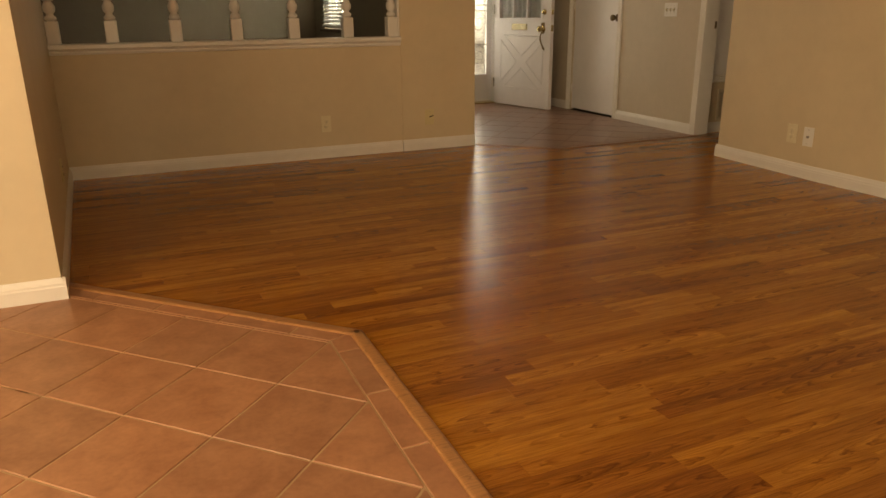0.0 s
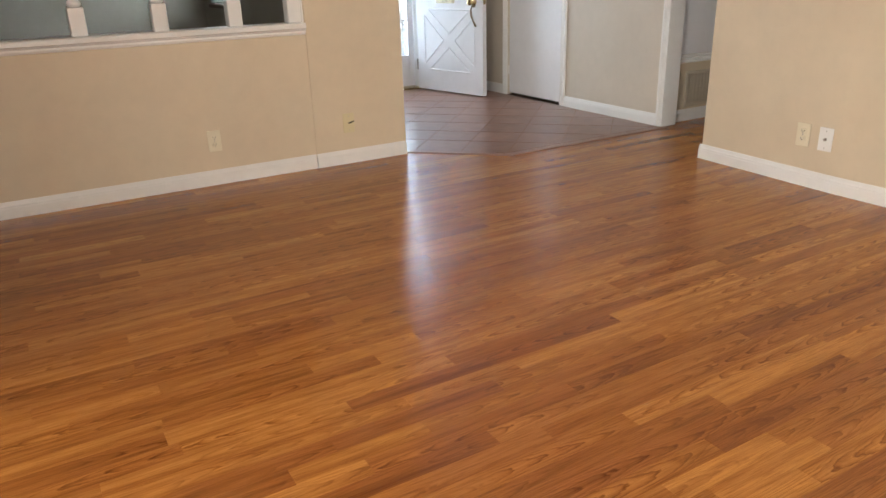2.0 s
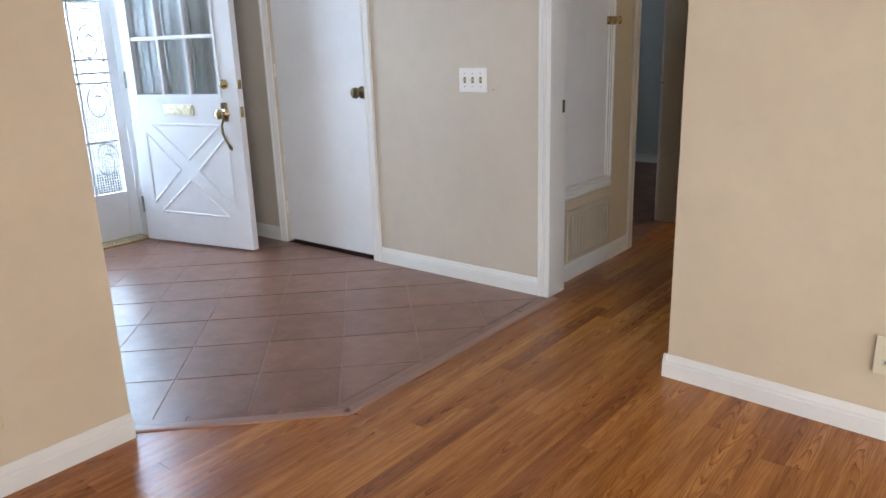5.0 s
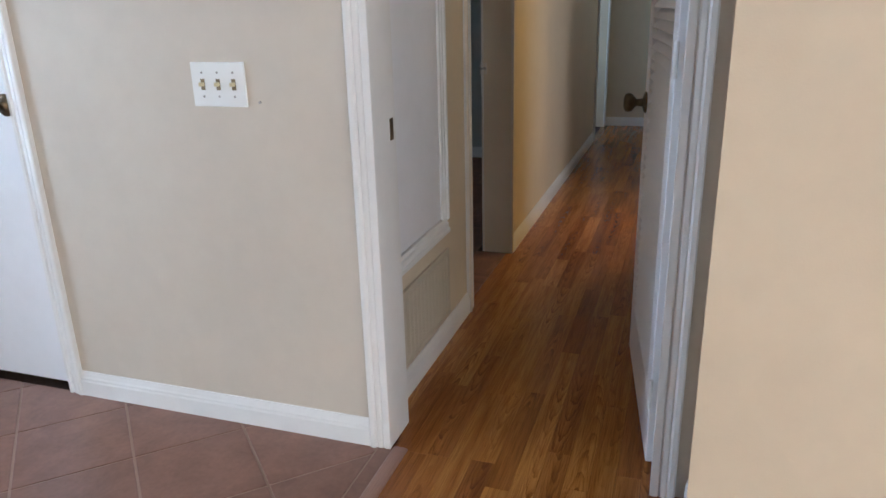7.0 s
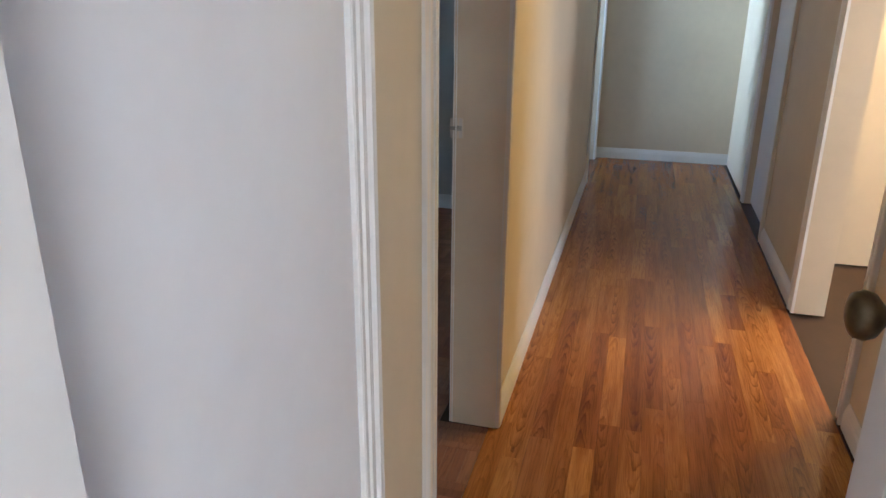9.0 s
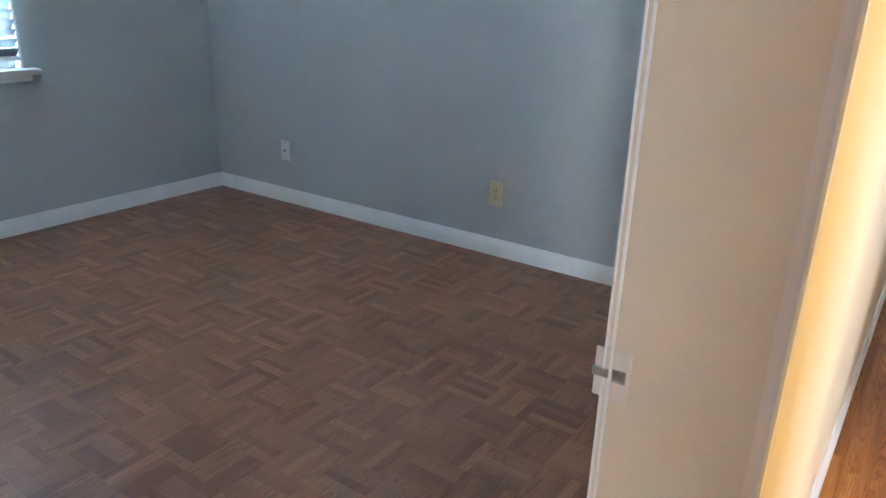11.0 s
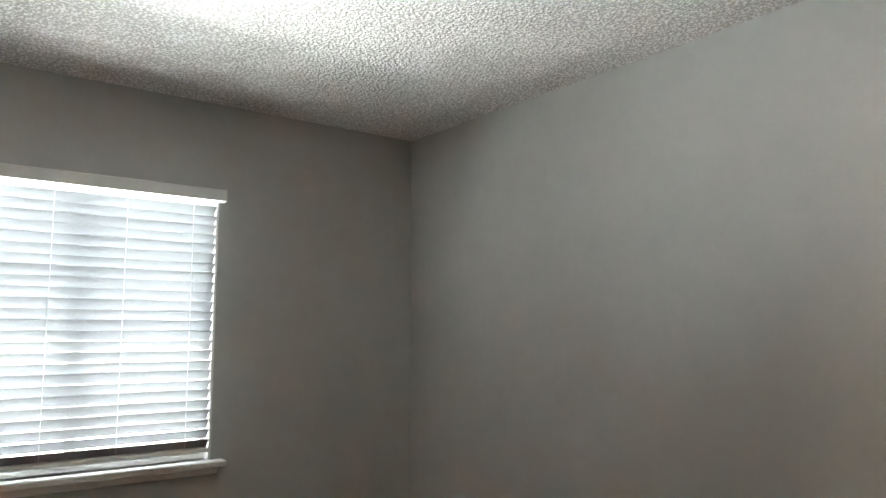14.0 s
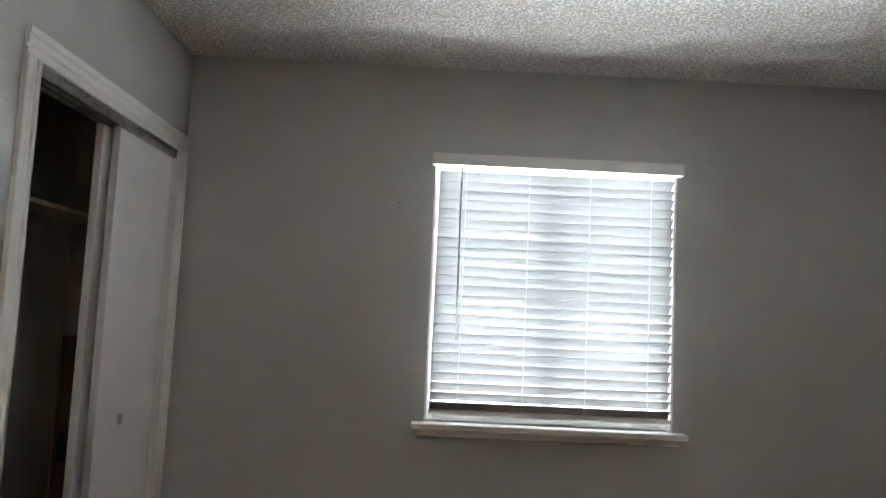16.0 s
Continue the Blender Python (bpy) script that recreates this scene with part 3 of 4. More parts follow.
def slab(bm, poly, z0, z1, lip=0.0008):
    """A thin piece with a small chamfer round its top."""
    cx, cy = sum(p[0] for p in poly) / len(poly), sum(p[1] for p in poly) / len(poly)
    rings = []
    for z, inset in ((z0, 0), (z1 - lip, 0), (z1, lip)):
        ring = []
        for x, y in poly:
            d = math.hypot(x - cx, y - cy) or 1
            ring.append(bm.verts.new((x - (x - cx) / d * inset, y - (y - cy) / d * inset, z)))
        rings.append(ring)
    n = len(poly)
    for a, b in zip(rings, rings[1:]):
        for k in range(n):
            bm.faces.new((a[k], a[(k + 1) % n], b[(k + 1) % n], b[k]))
    bm.faces.new(rings[-1])


def area_of(poly):
    return abs(sum(p[0] * q[1] - q[0] * p[1] for p, q in zip(poly, poly[1:] + poly[:1]))) / 2


# ---- half wall cap and spindles ----
cap = bmesh.new()
sweep(cap, [(-0.022, 0), (0.132, 0), (0.140, 0.006), (0.140, 0.026), (0.132, 0.034), (-0.022, 0.034), (-0.030, 0.026), (-0.030, 0.006)], (1.364, 6.936, 0.803), (3.634, 6.936, 0.803), (0, 1, 0), (0, 0, 1))
structure("cap_rail", cap, WHITE, "white painted cap rail on the half wall")
structure("cap_moulding", sweep(bmesh.new(), [(0, 0), (0.010, 0.004), (0.014, 0.014), (0.012, 0.022), (0.018, 0.030), (0, 0.030)], (1.364, 6.936, 0.772), (3.634, 6.936, 0.772), (0, -1, 0), (0, 0, 1)), WHITE, "white moulding under the cap rail")
structure("opening_liner", boxed(((3.6215, 6.94, 0.838), (3.6365, 7.05, 2.08)), ((1.364, 6.94, 2.05), (3.62, 7.05, 2.079)), bevel=0.002), WHITE, "white painted lining of the half wall opening")

TURN = [(0.020, 0.0), (0.030, 0.006), (0.034, 0.016), (0.030, 0.026), (0.021, 0.034), (0.019, 0.042), (0.030, 0.054), (0.035, 0.072), (0.034, 0.088), (0.025, 0.104), (0.020, 0.114), (0.030, 0.120), (0.032, 0.128), (0.022, 0.136), (0.024, 0.18), (0.031, 0.26), (0.034, 0.32), (0.031, 0.38), (0.022, 0.48), (0.019, 0.55), (0.030, 0.562), (0.032, 0.572), (0.020, 0.585), (0.029, 0.61), (0.034, 0.63), (0.028, 0.66), (0.020, 0.68)]


def spindle(x):
    t = thing("spindle", (x, 6.975, 0.837), "white painted turned wooden spindle standing on the cap rail", "spindle", "spindles in the half wall opening")
    bm = boxed(((-0.037, -0.037, 0), (0.037, 0.037, 0.135)), bevel=0.004)
    part("base_block", bm, WHITE, t)
    prof = [(r, 0.135 + h) for r, h in TURN]
    part("turned_shaft", lathe(prof, 18), WHITE, t, smooth=True)
    part("top_block", boxed(((-0.037, -0.037, 0.815), (0.037, 0.037, 1.213)), bevel=0.004), WHITE, t)
    return t


first = spindle(1.73)
for x in (2.11, 2.491, 2.873, 3.254, 3.583, 1.402):
    copy_thing(first, pose(x, 6.975, 0.837))


# ---- wall plates ----
def plate(name, at, normal, width, height, material, label, category, group="", kind="duplex"):
    """A wall plate at a point on the wall, its front towards normal (degrees)."""
    t = thing(name, at, label, category, group, rz=normal)
    part("cover", boxed(((-width / 2, -0.006, -height / 2), (width / 2, 0, height / 2)), bevel=0.002), material, t)
    if kind == "duplex":
        for s in (-1, 1):
            bm = boxed(((-0.016, -0.009, s * 0.019 - 0.013), (0.016, -0.004, s * 0.019 + 0.013)), bevel=0.003)
            sock = part("socket", bm, material, t)
            part("slots", boxed(((-0.008, -0.0096, s * 0.019 - 0.003), (-0.0055, -0.0085, s * 0.019 + 0.006)), ((0.0055, -0.0096, s * 0.019 - 0.002), (0.008, -0.0085, s * 0.019 + 0.005)), ((-0.0022, -0.0096, s * 0.019 - 0.0095), (0.0022, -0.0085, s * 0.019 - 0.0055))), DARK, sock, "dark plug slots")
        part("screw", lathe([(0.003, -0.0075), (0.003, -0.0055)], 10, axis="Y"), STEEL, t, "small steel screw")
    if kind == "coax":
        part("connector", lathe([(0.0045, -0.018), (0.0045, -0.010), (0.008, -0.010), (0.008, -0.005)], 12, axis="Y"), STEEL, t, "steel cable connector")
        for s in (-1, 1):
            part("screw", lathe([(0.003, -0.0075), (0.003, -0.0055)], 10, at=(0, 0, s * 0.042), axis="Y"), STEEL, t, "small steel screw")
    if kind == "cable":
        part("cable_stub", tube([(0.0, -0.004, 0.0), (-0.004, -0.016, 0.002), (0.012, -0.024, 0.008), (0.024, -0.026, 0.012)], 0.004), DARK, t, "short black cable stub")
        for s in (-1, 1):
            part("screw", lathe([(0.003, -0.0075), (0.003, -0.0055)], 10, at=(0, 0, s * 0.042), axis="Y"), STEEL, t, "small steel screw")
    if kind == "switches":
        for k in (-1, 0, 1):
            x = k * 0.046
            slot = part("switch_slot", boxed(((x - 0.006, -0.0068, -0.014), (x + 0.006, -0.005, 0.014))), SLOTB, t, "dark beige switch slot")
            bm = bmesh.new()
            box(bm, (x - 0.0045, -0.020, -0.004), (x + 0.0045, -0.005, 0.006), 0.0015)
            part("toggle", bm, YELLOWED, slot, "beige toggle lever")
            for s in (-1, 1):
                part("screw", lathe([(0.003, -0.0075), (0.003, -0.0055)], 10, at=(x, 0, s * 0.030), axis="Y"), STEEL, t, "small steel screw")
    return t


plate("outlet", (3.05, 6.936, 0.245), 0, 0.072, 0.116, IVORY, "ivory duplex outlet low on the cream half wall", "outlet")
plate("outlet", (1.403, 5.95, 0.25), 87.7, 0.072, 0.116, YELLOWED, "beige duplex outlet low on the cream side wall", "outlet")
plate("cable_plate", (3.852, 6.930, 0.245), 0, 0.072, 0.116, YELLOWED, "yellowed plate with a black cable stub on the pier", "wall plate", kind="cable")
plate("outlet", (5.545, 5.087, 0.261), -90, 0.072, 0.116, IVORY, "ivory duplex outlet low on the cream wall", "outlet")
plate("coax_plate", (5.545, 4.966, 0.256), -90, 0.072, 0.116, PLATE, "white cable plate beside the outlet on the cream wall", "wall plate", kind="coax")
plate("switch_plate", (6.082, 6.939, 0.999), -90, 0.160, 0.112, PLATE, "white triple toggle switch plate on the beige entry wall", "light switch", kind="switches")
plate("coax_plate", (BX1 + 0.011, 9.591, 0.308), -91.1, 0.072, 0.116, PLATE, "white cable plate low on the grey bedroom wall", "wall plate", kind="coax")
plate("outlet", (BX1 + 0.038, 8.186, 0.308), -91.1, 0.072, 0.116, YELLOWED, "beige duplex outlet low on the grey bedroom wall", "outlet")


# ---- doors ----
def knob(parent, x, y, z, side, material=None, label="bronze door knob"):
    prof = [(0.033, 0.0), (0.033, 0.004), (0.026, 0.009), (0.013, 0.012), (0.011, 0.030), (0.018, 0.036), (0.027, 0.044), (0.030, 0.054), (0.027, 0.064), (0.016, 0.069), (0.004, 0.070)]
    bm = lathe([(r, h * side) for r, h in prof], 20, at=(x, y, z), axis="Y")
    return part("knob", bm, material or BRONZE, parent, label, smooth=True)


# closet door in the entry, in the wall plane; local x runs along the door
cd = thing("closet_door", (6.100, 8.413, 0), "white flush coat closet door with a dark bronze knob, closed", "door", rz=-90)
part("leaf", boxed(((0.003, -0.0, 0.018), (0.755, 0.033, 2.025)), bevel=0.002), DOORW, cd)
knob(cd, 0.715, 0.0, 0.931, -1)
for z in (0.22, 1.05, 1.8):
    part("hinge", lathe([(0.006, -0.04), (0.006, 0.04)], 10, at=(-0.002, -0.006, z)), WHITE, cd, "painted door hinge")
# Near-black sheet in place of the closet's unlit inside.
structure("closet_shade_sheet", boxed(((6.134, 7.60, 0), (6.144, 8.47, 2.1))), DARK, "near-black sheet standing in for the shade inside the coat closet")

# front door: hinge edge at the origin, leaf along local x, inner face towards -y... seen from the room
hx, hy, fx_, fy_ = 5.604, 9.241, 5.802, 8.370
turn = math.degrees(math.atan2(fy_ - hy, fx_ - hx))
fd = thing("front_door", (hx, hy, 0), "white front door with nine glass lites and a crossbuck panel, standing open into the entry", "door", rz=turn)
W, G0, G1, Z0, Z1 = 0.873, 0.087, 0.734, 0.93, 1.905
frame_boxes = [((0, 0, 0.012), (W, 0.044, Z0)), ((0, 0, Z1), (W, 0.044, 2.03)), ((0, 0, Z0), (G0, 0.044, Z1)), ((G1, 0, Z0), (W, 0.044, Z1))]
part("leaf", boxed(*frame_boxes), DOORW, fd)
gw, gh, mb = (G1 - G0), (Z1 - Z0), 0.022
for k in (1, 2):
    x = G0 + gw * k / 3
    part("muntin", boxed(((x - mb / 2, -0.004, Z0), (x + mb / 2, 0.048, Z1)), bevel=0.004), DOORW, fd)
    z = Z0 + gh * k / 3
    part("muntin", boxed(((G0, -0.003, z - mb / 2), (G1, 0.047, z + mb / 2)), bevel=0.004), DOORW, fd)
for i in range(3):
    for k in range(3):
        x, z = G0 + gw * i / 3, Z0 + gh * k / 3
        part("pane", boxed(((x + mb / 2, 0.018, z + mb / 2), (x + gw / 3 - mb / 2, 0.022, z + gh / 3 - mb / 2))), GLASS, fd, "clear glass pane")
# curtain on the outer side of the glass: soft folds
bm = bmesh.new()
n, vs = 90, []
for k in range(n + 1):
    u = k / n
    x = G0 - 0.02 + u * (gw + 0.04)
    y = 0.058 + 0.007 * math.sin(u * 62) + 0.004 * math.sin(u * 23 + 1)
    vs.append((bm.verts.new((x, y, Z0 - 0.03)), bm.verts.new((x, y, Z1 + 0.02))))
for a, b in zip(vs, vs[1:]):
    bm.faces.new((a[0], b[0], b[1], a[1]))
curtain = part("sheer_curtain", bm, SHEER, fd, "thin white gathered curtain behind the door glass", smooth=True)
part("glazing_bead", boxed(((G0 - 0.018, -0.007, Z0 - 0.018), (G1 + 0.018, 0.002, Z0)), ((G0 - 0.018, -0.007, Z1), (G1 + 0.018, 0.002, Z1 + 0.018)), ((G0 - 0.018, -0.007, Z0), (G0, 0.002, Z1)), ((G1, -0.007, Z0), (G1 + 0.018, 0.002, Z1))), DOORW, fd)
slot = part("mail_slot", boxed(((0.290, -0.010, 0.808), (0.527, 0.0, 0.872)), bevel=0.003), PALEBRASS, fd, "pale dull brass mail slot")
part("flap", boxed(((0.305, -0.014, 0.818), (0.512, -0.009, 0.860)), bevel=0.002), PALEBRASS, slot)
part("deadbolt", lathe([(0.028, 0.0), (0.028, -0.006), (0.018, -0.012), (0.016, -0.026), (0.006, -0.028)], 20, at=(0.782, 0, 0.988), axis="Y"), BRASS, fd, "brass deadbolt turn", smooth=True)
k1 = knob(fd, 0.766, 0, 0.822, -1, BRASS, "brass door knob")
part("rose", boxed(((0.744, -0.006, 0.775), (0.788, 0, 0.885)), bevel=0.008), BRONZE, k1, "dark escutcheon plate")
part("grip", tube([(0.766, -0.020, 0.790), (0.761, -0.034, 0.755), (0.766, -0.038, 0.715), (0.778, -0.034, 0.68), (0.788, -0.026, 0.650), (0.792, -0.014, 0.628), (0.794, -0.006, 0.612)], [0.006, 0.007, 0.008, 0.007, 0.007, 0.012, 0.004]), BRONZE, fd, "dark curved hanging grip", smooth=True)
part("latch_plate", boxed(((W, 0.008, 0.80), (W + 0.0015, 0.036, 0.86)), ((W, 0.008, 0.96), (W + 0.0015, 0.036, 1.01))), BRASS, fd, "brass latch plates on the door edge")


def groove_frame(points, name):
    """A raised moulding strip along points on the door face."""
    bm = bmesh.new()
    for p, q in zip(points, points[1:]):
        p, q = Vector((p[0], 0, p[1])), Vector((q[0], 0, q[1]))
        way = (q - p).normalized()
        sweep(bm, [(-0.008, 0), (0.008, 0), (0.003, 0.0045), (-0.002, 0.0045)], p, q, (-way.z, 0, way.x), (0, -1, 0))
    return part(name, bm, DOORW, fd)


XL, XR, XB, XT = 0.108, 0.765, 0.205, 0.752
xc, zc, g = (XL + XR) / 2, (XB + XT) / 2, 0.055
groove_frame([(XL, XB + g), (XL, XT - g), (xc - 0.075, zc), (XL, XB + g)], "panel_moulding")
groove_frame([(XR, XB + g), (XR, XT - g), (xc + 0.075, zc), (XR, XB + g)], "panel_moulding")
groove_frame([(XL + g, XT), (XR - g, XT), (xc, zc + 0.062), (XL + g, XT)], "panel_moulding")
groove_frame([(XL + g, XB), (XR - g, XB), (xc, zc - 0.062), (XL + g, XB)], "panel_moulding")
for z in (0.24, 1.02, 1.82):
    part("hinge", lathe([(0.007, -0.05), (0.007, 0.05)], 10, at=(-0.004, -0.004, z)), STEEL, fd, "dull metal hinge")
jamb("front_door_frame", (4.66, 9.262, 0), (4.70, 9.398, 2.06), WHITE, "white painted front door frame")
jamb("front_door_frame", (5.64, 9.262, 0), (5.68, 9.398, 2.06), WHITE, "white painted front door frame")
structure("sill_plate", boxed(((4.70, 9.25, -0.003), (5.64, 9.40, 0.016)), bevel=0.004), BRASS, "worn brass threshold plate under the front door")

# security screen door in the outer half of the opening
sd = thing("security_door", (4.705, 9.375, 0.018), "white metal security screen door with scroll work and perforated mesh", "door")
part("frame", boxed(((0, 0, 0), (0.07, 0.03, 2.0)), ((0.865, 0, 0), (0.93, 0.03, 2.0)), ((0.07, 0, 0), (0.865, 0.03, 0.30)), ((0.07, 0, 1.93), (0.865, 0.03, 2.0)), bevel=0.003), DOORW, sd)
bm = bmesh.new()
for i in range(1, 50):
    x = 0.07 + 0.795 * i / 50
    box(bm, (x - 0.0022, 0.012, 0.30), (x + 0.0022, 0.015, 1.93))
for i in range(1, 100):
    z = 0.30 + 1.63 * i / 100
    box(bm, (0.07, 0.0125, z - 0.0022), (0.865, 0.0145, z + 0.0022))
tagged(part("mesh", bm, STEEL, sd, "grey perforated metal mesh"), kind="stuff")
for x in (0.27, 0.47, 0.67):
    part("bar", boxed(((x - 0.008, -0.002, 0.30), (x + 0.008, 0.012, 1.93)), bevel=0.002), DOORW, sd)
for cx in (0.17, 0.37, 0.57, 0.77):
    for cz in (0.50, 0.86, 1.22, 1.58):
        pts = []
        for k in range(22):
            a = k / 21 * 2 * math.pi * 1.35
            r = 0.085 - 0.055 * k / 21
            pts.append((cx + r * math.cos(a), 0.003, cz + 1.5 * r * math.sin(a)))
        part("scroll", tube(pts, 0.006, 6), STEEL, sd, "grey scroll ornament")
for z in (0.62, 0.98, 1.04, 1.12, 1.46):
    part("crossbar", boxed(((0.07, -0.004, z), (0.865, 0.010, z + 0.014)), bevel=0.002), STEEL, sd)

# louvred hall door, hinge edge at the origin
lx0, ly0, lx1, ly1 = 6.190, 5.832, 6.871, 5.928
ld = thing("louvre_door", (lx0, ly0, 0), "white painted louvred hall door with a bronze knob, standing open against the hall wall", "door", rz=math.degrees(math.atan2(ly1 - ly0, lx1 - lx0)))
LW = 0.70
part("stile", boxed(((0, -0.034, 0.015), (0.085, 0, 2.03)), bevel=0.002), DOORW, ld)
part("stile", boxed(((LW - 0.085, -0.034, 0.015), (LW, 0, 2.03)), bevel=0.002), DOORW, ld)
for z0, z1 in ((0.015, 0.20), (1.93, 2.03)):
    part("rail", boxed(((0.085, -0.034, z0), (LW - 0.085, 0, z1)), bevel=0.002), DOORW, ld)
slat_mesh = None
for z0, z1 in ((0.20, 1.93),):
    n = int((z1 - z0) / 0.029)
    for k in range(n):
        z = z0 + 0.018 + k * (z1 - z0 - 0.02) / n
        if slat_mesh is None:
            bm = bmesh.new()
            sweep(bm, [(-0.016, -0.016), (-0.013, -0.019), (0.016, 0.012), (0.016, 0.018), (0.013, 0.018)], (0.085, -0.017, 0), (LW - 0.085, -0.017, 0), (0, -1, 0), (0, 0, 1))
            ob = part("slat", bm, DOORW, ld)
            slat_mesh = ob.data
        else:
            ob = new("slat", slat_mesh)
            ob.parent = ld
        ob.location = (0, 0, z)
knob(ld, LW - 0.055, 0, 0.875, 1, BRONZE)
knob(ld, LW - 0.055, -0.034, 0.875, -1, BRONZE)
for z in (0.22, 1.05, 1.85):
    part("hinge", lathe([(0.006, -0.04), (0.006, 0.04)], 10, at=(-0.004, 0.001, z)), WHITE, ld, "painted door hinge")
strike = thing("strike_plate", (6.185, 6.5135, 0.88), "dark metal latch plate let into the white hall door frame", "strike plate")
part("plate", boxed(((-0.011, -0.0015, -0.028), (0.011, 0.0015, 0.028)), bevel=0.0008), BRONZE, strike)
s2 = thing("strike_plate", (7.7862, 6.7225, 0.895), "small worn steel strike plate on the cream bedroom door frame", "strike plate")
part("plate", boxed(((-0.0018, -0.030, -0.026), (0.0005, 0.006, 0.026)), bevel=0.0008), JAMBW, s2, "painted-over plate")
part("latch_hole", boxed(((-0.0026, -0.026, -0.007), (-0.0012, -0.012, 0.007)), bevel=0.0008), STEEL, s2, "worn steel latch hole")
part("lip", boxed(((-0.0030, -0.009, -0.005), (-0.0005, 0.008, 0.005)), bevel=0.001), STEEL, s2, "bent steel lip")

# ---- furnace closet in the hall ----
fc = thing("furnace_door", (6.215, 6.578, 0), "white flush furnace closet door set in the hall wall, closed", "door")
part("leaf", boxed(((0.003, -0.006, 0.478), (0.512, 0, 2.0)), bevel=0.002), DOORW, fc)
part("frame_side", sweep(bmesh.new(), CASE, (0.515, 0, 0.47), (0.515, 0, 2.0), (0, -1, 0), (1, 0, 0)), WHITE, fc)
part("frame_bottom", sweep(bmesh.new(), CASE, (0, 0, 0.476), (0.573, 0, 0.476), (0, -1, 0), (0, 0, -1)), WHITE, fc)
bl = thing("barrel_bolt", (6.735, 6.560, 1.255), "small polished brass knob latch on the furnace closet frame", "latch")
for dx in (-0.03, 0.022):
    part("knob", lathe([(0.018, 0.0), (0.018, -0.004), (0.008, -0.008), (0.008, -0.018), (0.018, -0.026), (0.019, -0.036), (0.006, -0.042)], 16, at=(dx, 0, 0), axis="Y"), BRASS, bl, smooth=True)
part("plate", boxed(((-0.05, -0.002, -0.02), (0.04, 0.002, 0.02)), bevel=0.001), BRASS, bl)

VB = paint("vent_beige_metal", (0.55, 0.48, 0.38), 0.45, 0.04)
vt = thing("air_return_grille", (6.345, 6.579, 0.100), "beige painted steel return air grille low on the hall wall", "vent")
VW, VH = 0.455, 0.255
part("frame", boxed(((0, -0.010, 0), (VW, 0, 0.022)), ((0, -0.010, VH - 0.022), (VW, 0, VH)), ((0, -0.010, 0.022), (0.022, 0, VH - 0.022)), ((VW - 0.022, -0.010, 0.022), (VW, 0, VH - 0.022)), bevel=0.002), VB, vt)
# No duct is built: a near-black sheet gives the shade behind the slats.
part("backing", boxed(((0.022, -0.0015, 0.022), (VW - 0.022, -0.0005, VH - 0.022))), DARK, vt, "near-black sheet standing in for the duct's shade behind the slats")
n = 18
sl = None
for k in range(n):
    z = 0.028 + k * (VH - 0.056) / (n - 1)
    if sl is None:
        ob = part("slat", sweep(bmesh.new(), [(0.002, 0.003), (0.009, -0.004), (0.0095, -0.003), (0.003, 0.0045)], (0.022, 0, 0), (VW - 0.022, 0, 0), (0, -1, 0), (0, 0, 1)), VB, vt)
        sl = ob.data
    else:
        ob = new("slat", sl)
        ob.parent = vt
    ob.location = (0, 0, z)
for k in range(1, 12):
    x = 0.022 + k * (VW - 0.044) / 12
    part("fin", boxed(((x - 0.001, -0.0085, 0.022), (x + 0.001, -0.002, VH - 0.022))), VB, vt)


# ---- windows ----
def window(name, at, rz, width, height, slats, label, cord=True, valance=True):
    """A window with its glass and a closed-down horizontal blind; local x along the wall, room towards -y."""
    w = tagged(new(name), label, kind="structure")
    w.location = at
    w.rotation_euler = (0, 0, radians(rz))
    part("window_frame", boxed(((0, 0.05, 0), (0.04, 0.10, height)), ((width - 0.04, 0.05, 0), (width, 0.10, height)), ((0.04, 0.05, 0), (width - 0.04, 0.10, 0.045)), ((0.04, 0.05, height - 0.045), (width - 0.04, 0.10, height)), ((width / 2 - 0.022, 0.05, 0.045), (width / 2 + 0.022, 0.10, height - 0.045)), bevel=0.003), WHITE, w)
    for a, b in ((0.04, width / 2 - 0.022), (width / 2 + 0.022, width - 0.04)):
        g = part("pane", boxed(((a, 0.073, 0.045), (b, 0.077, height - 0.045))), GLASS, w, "clear glass pane")
        g.visible_shadow = False
    return w


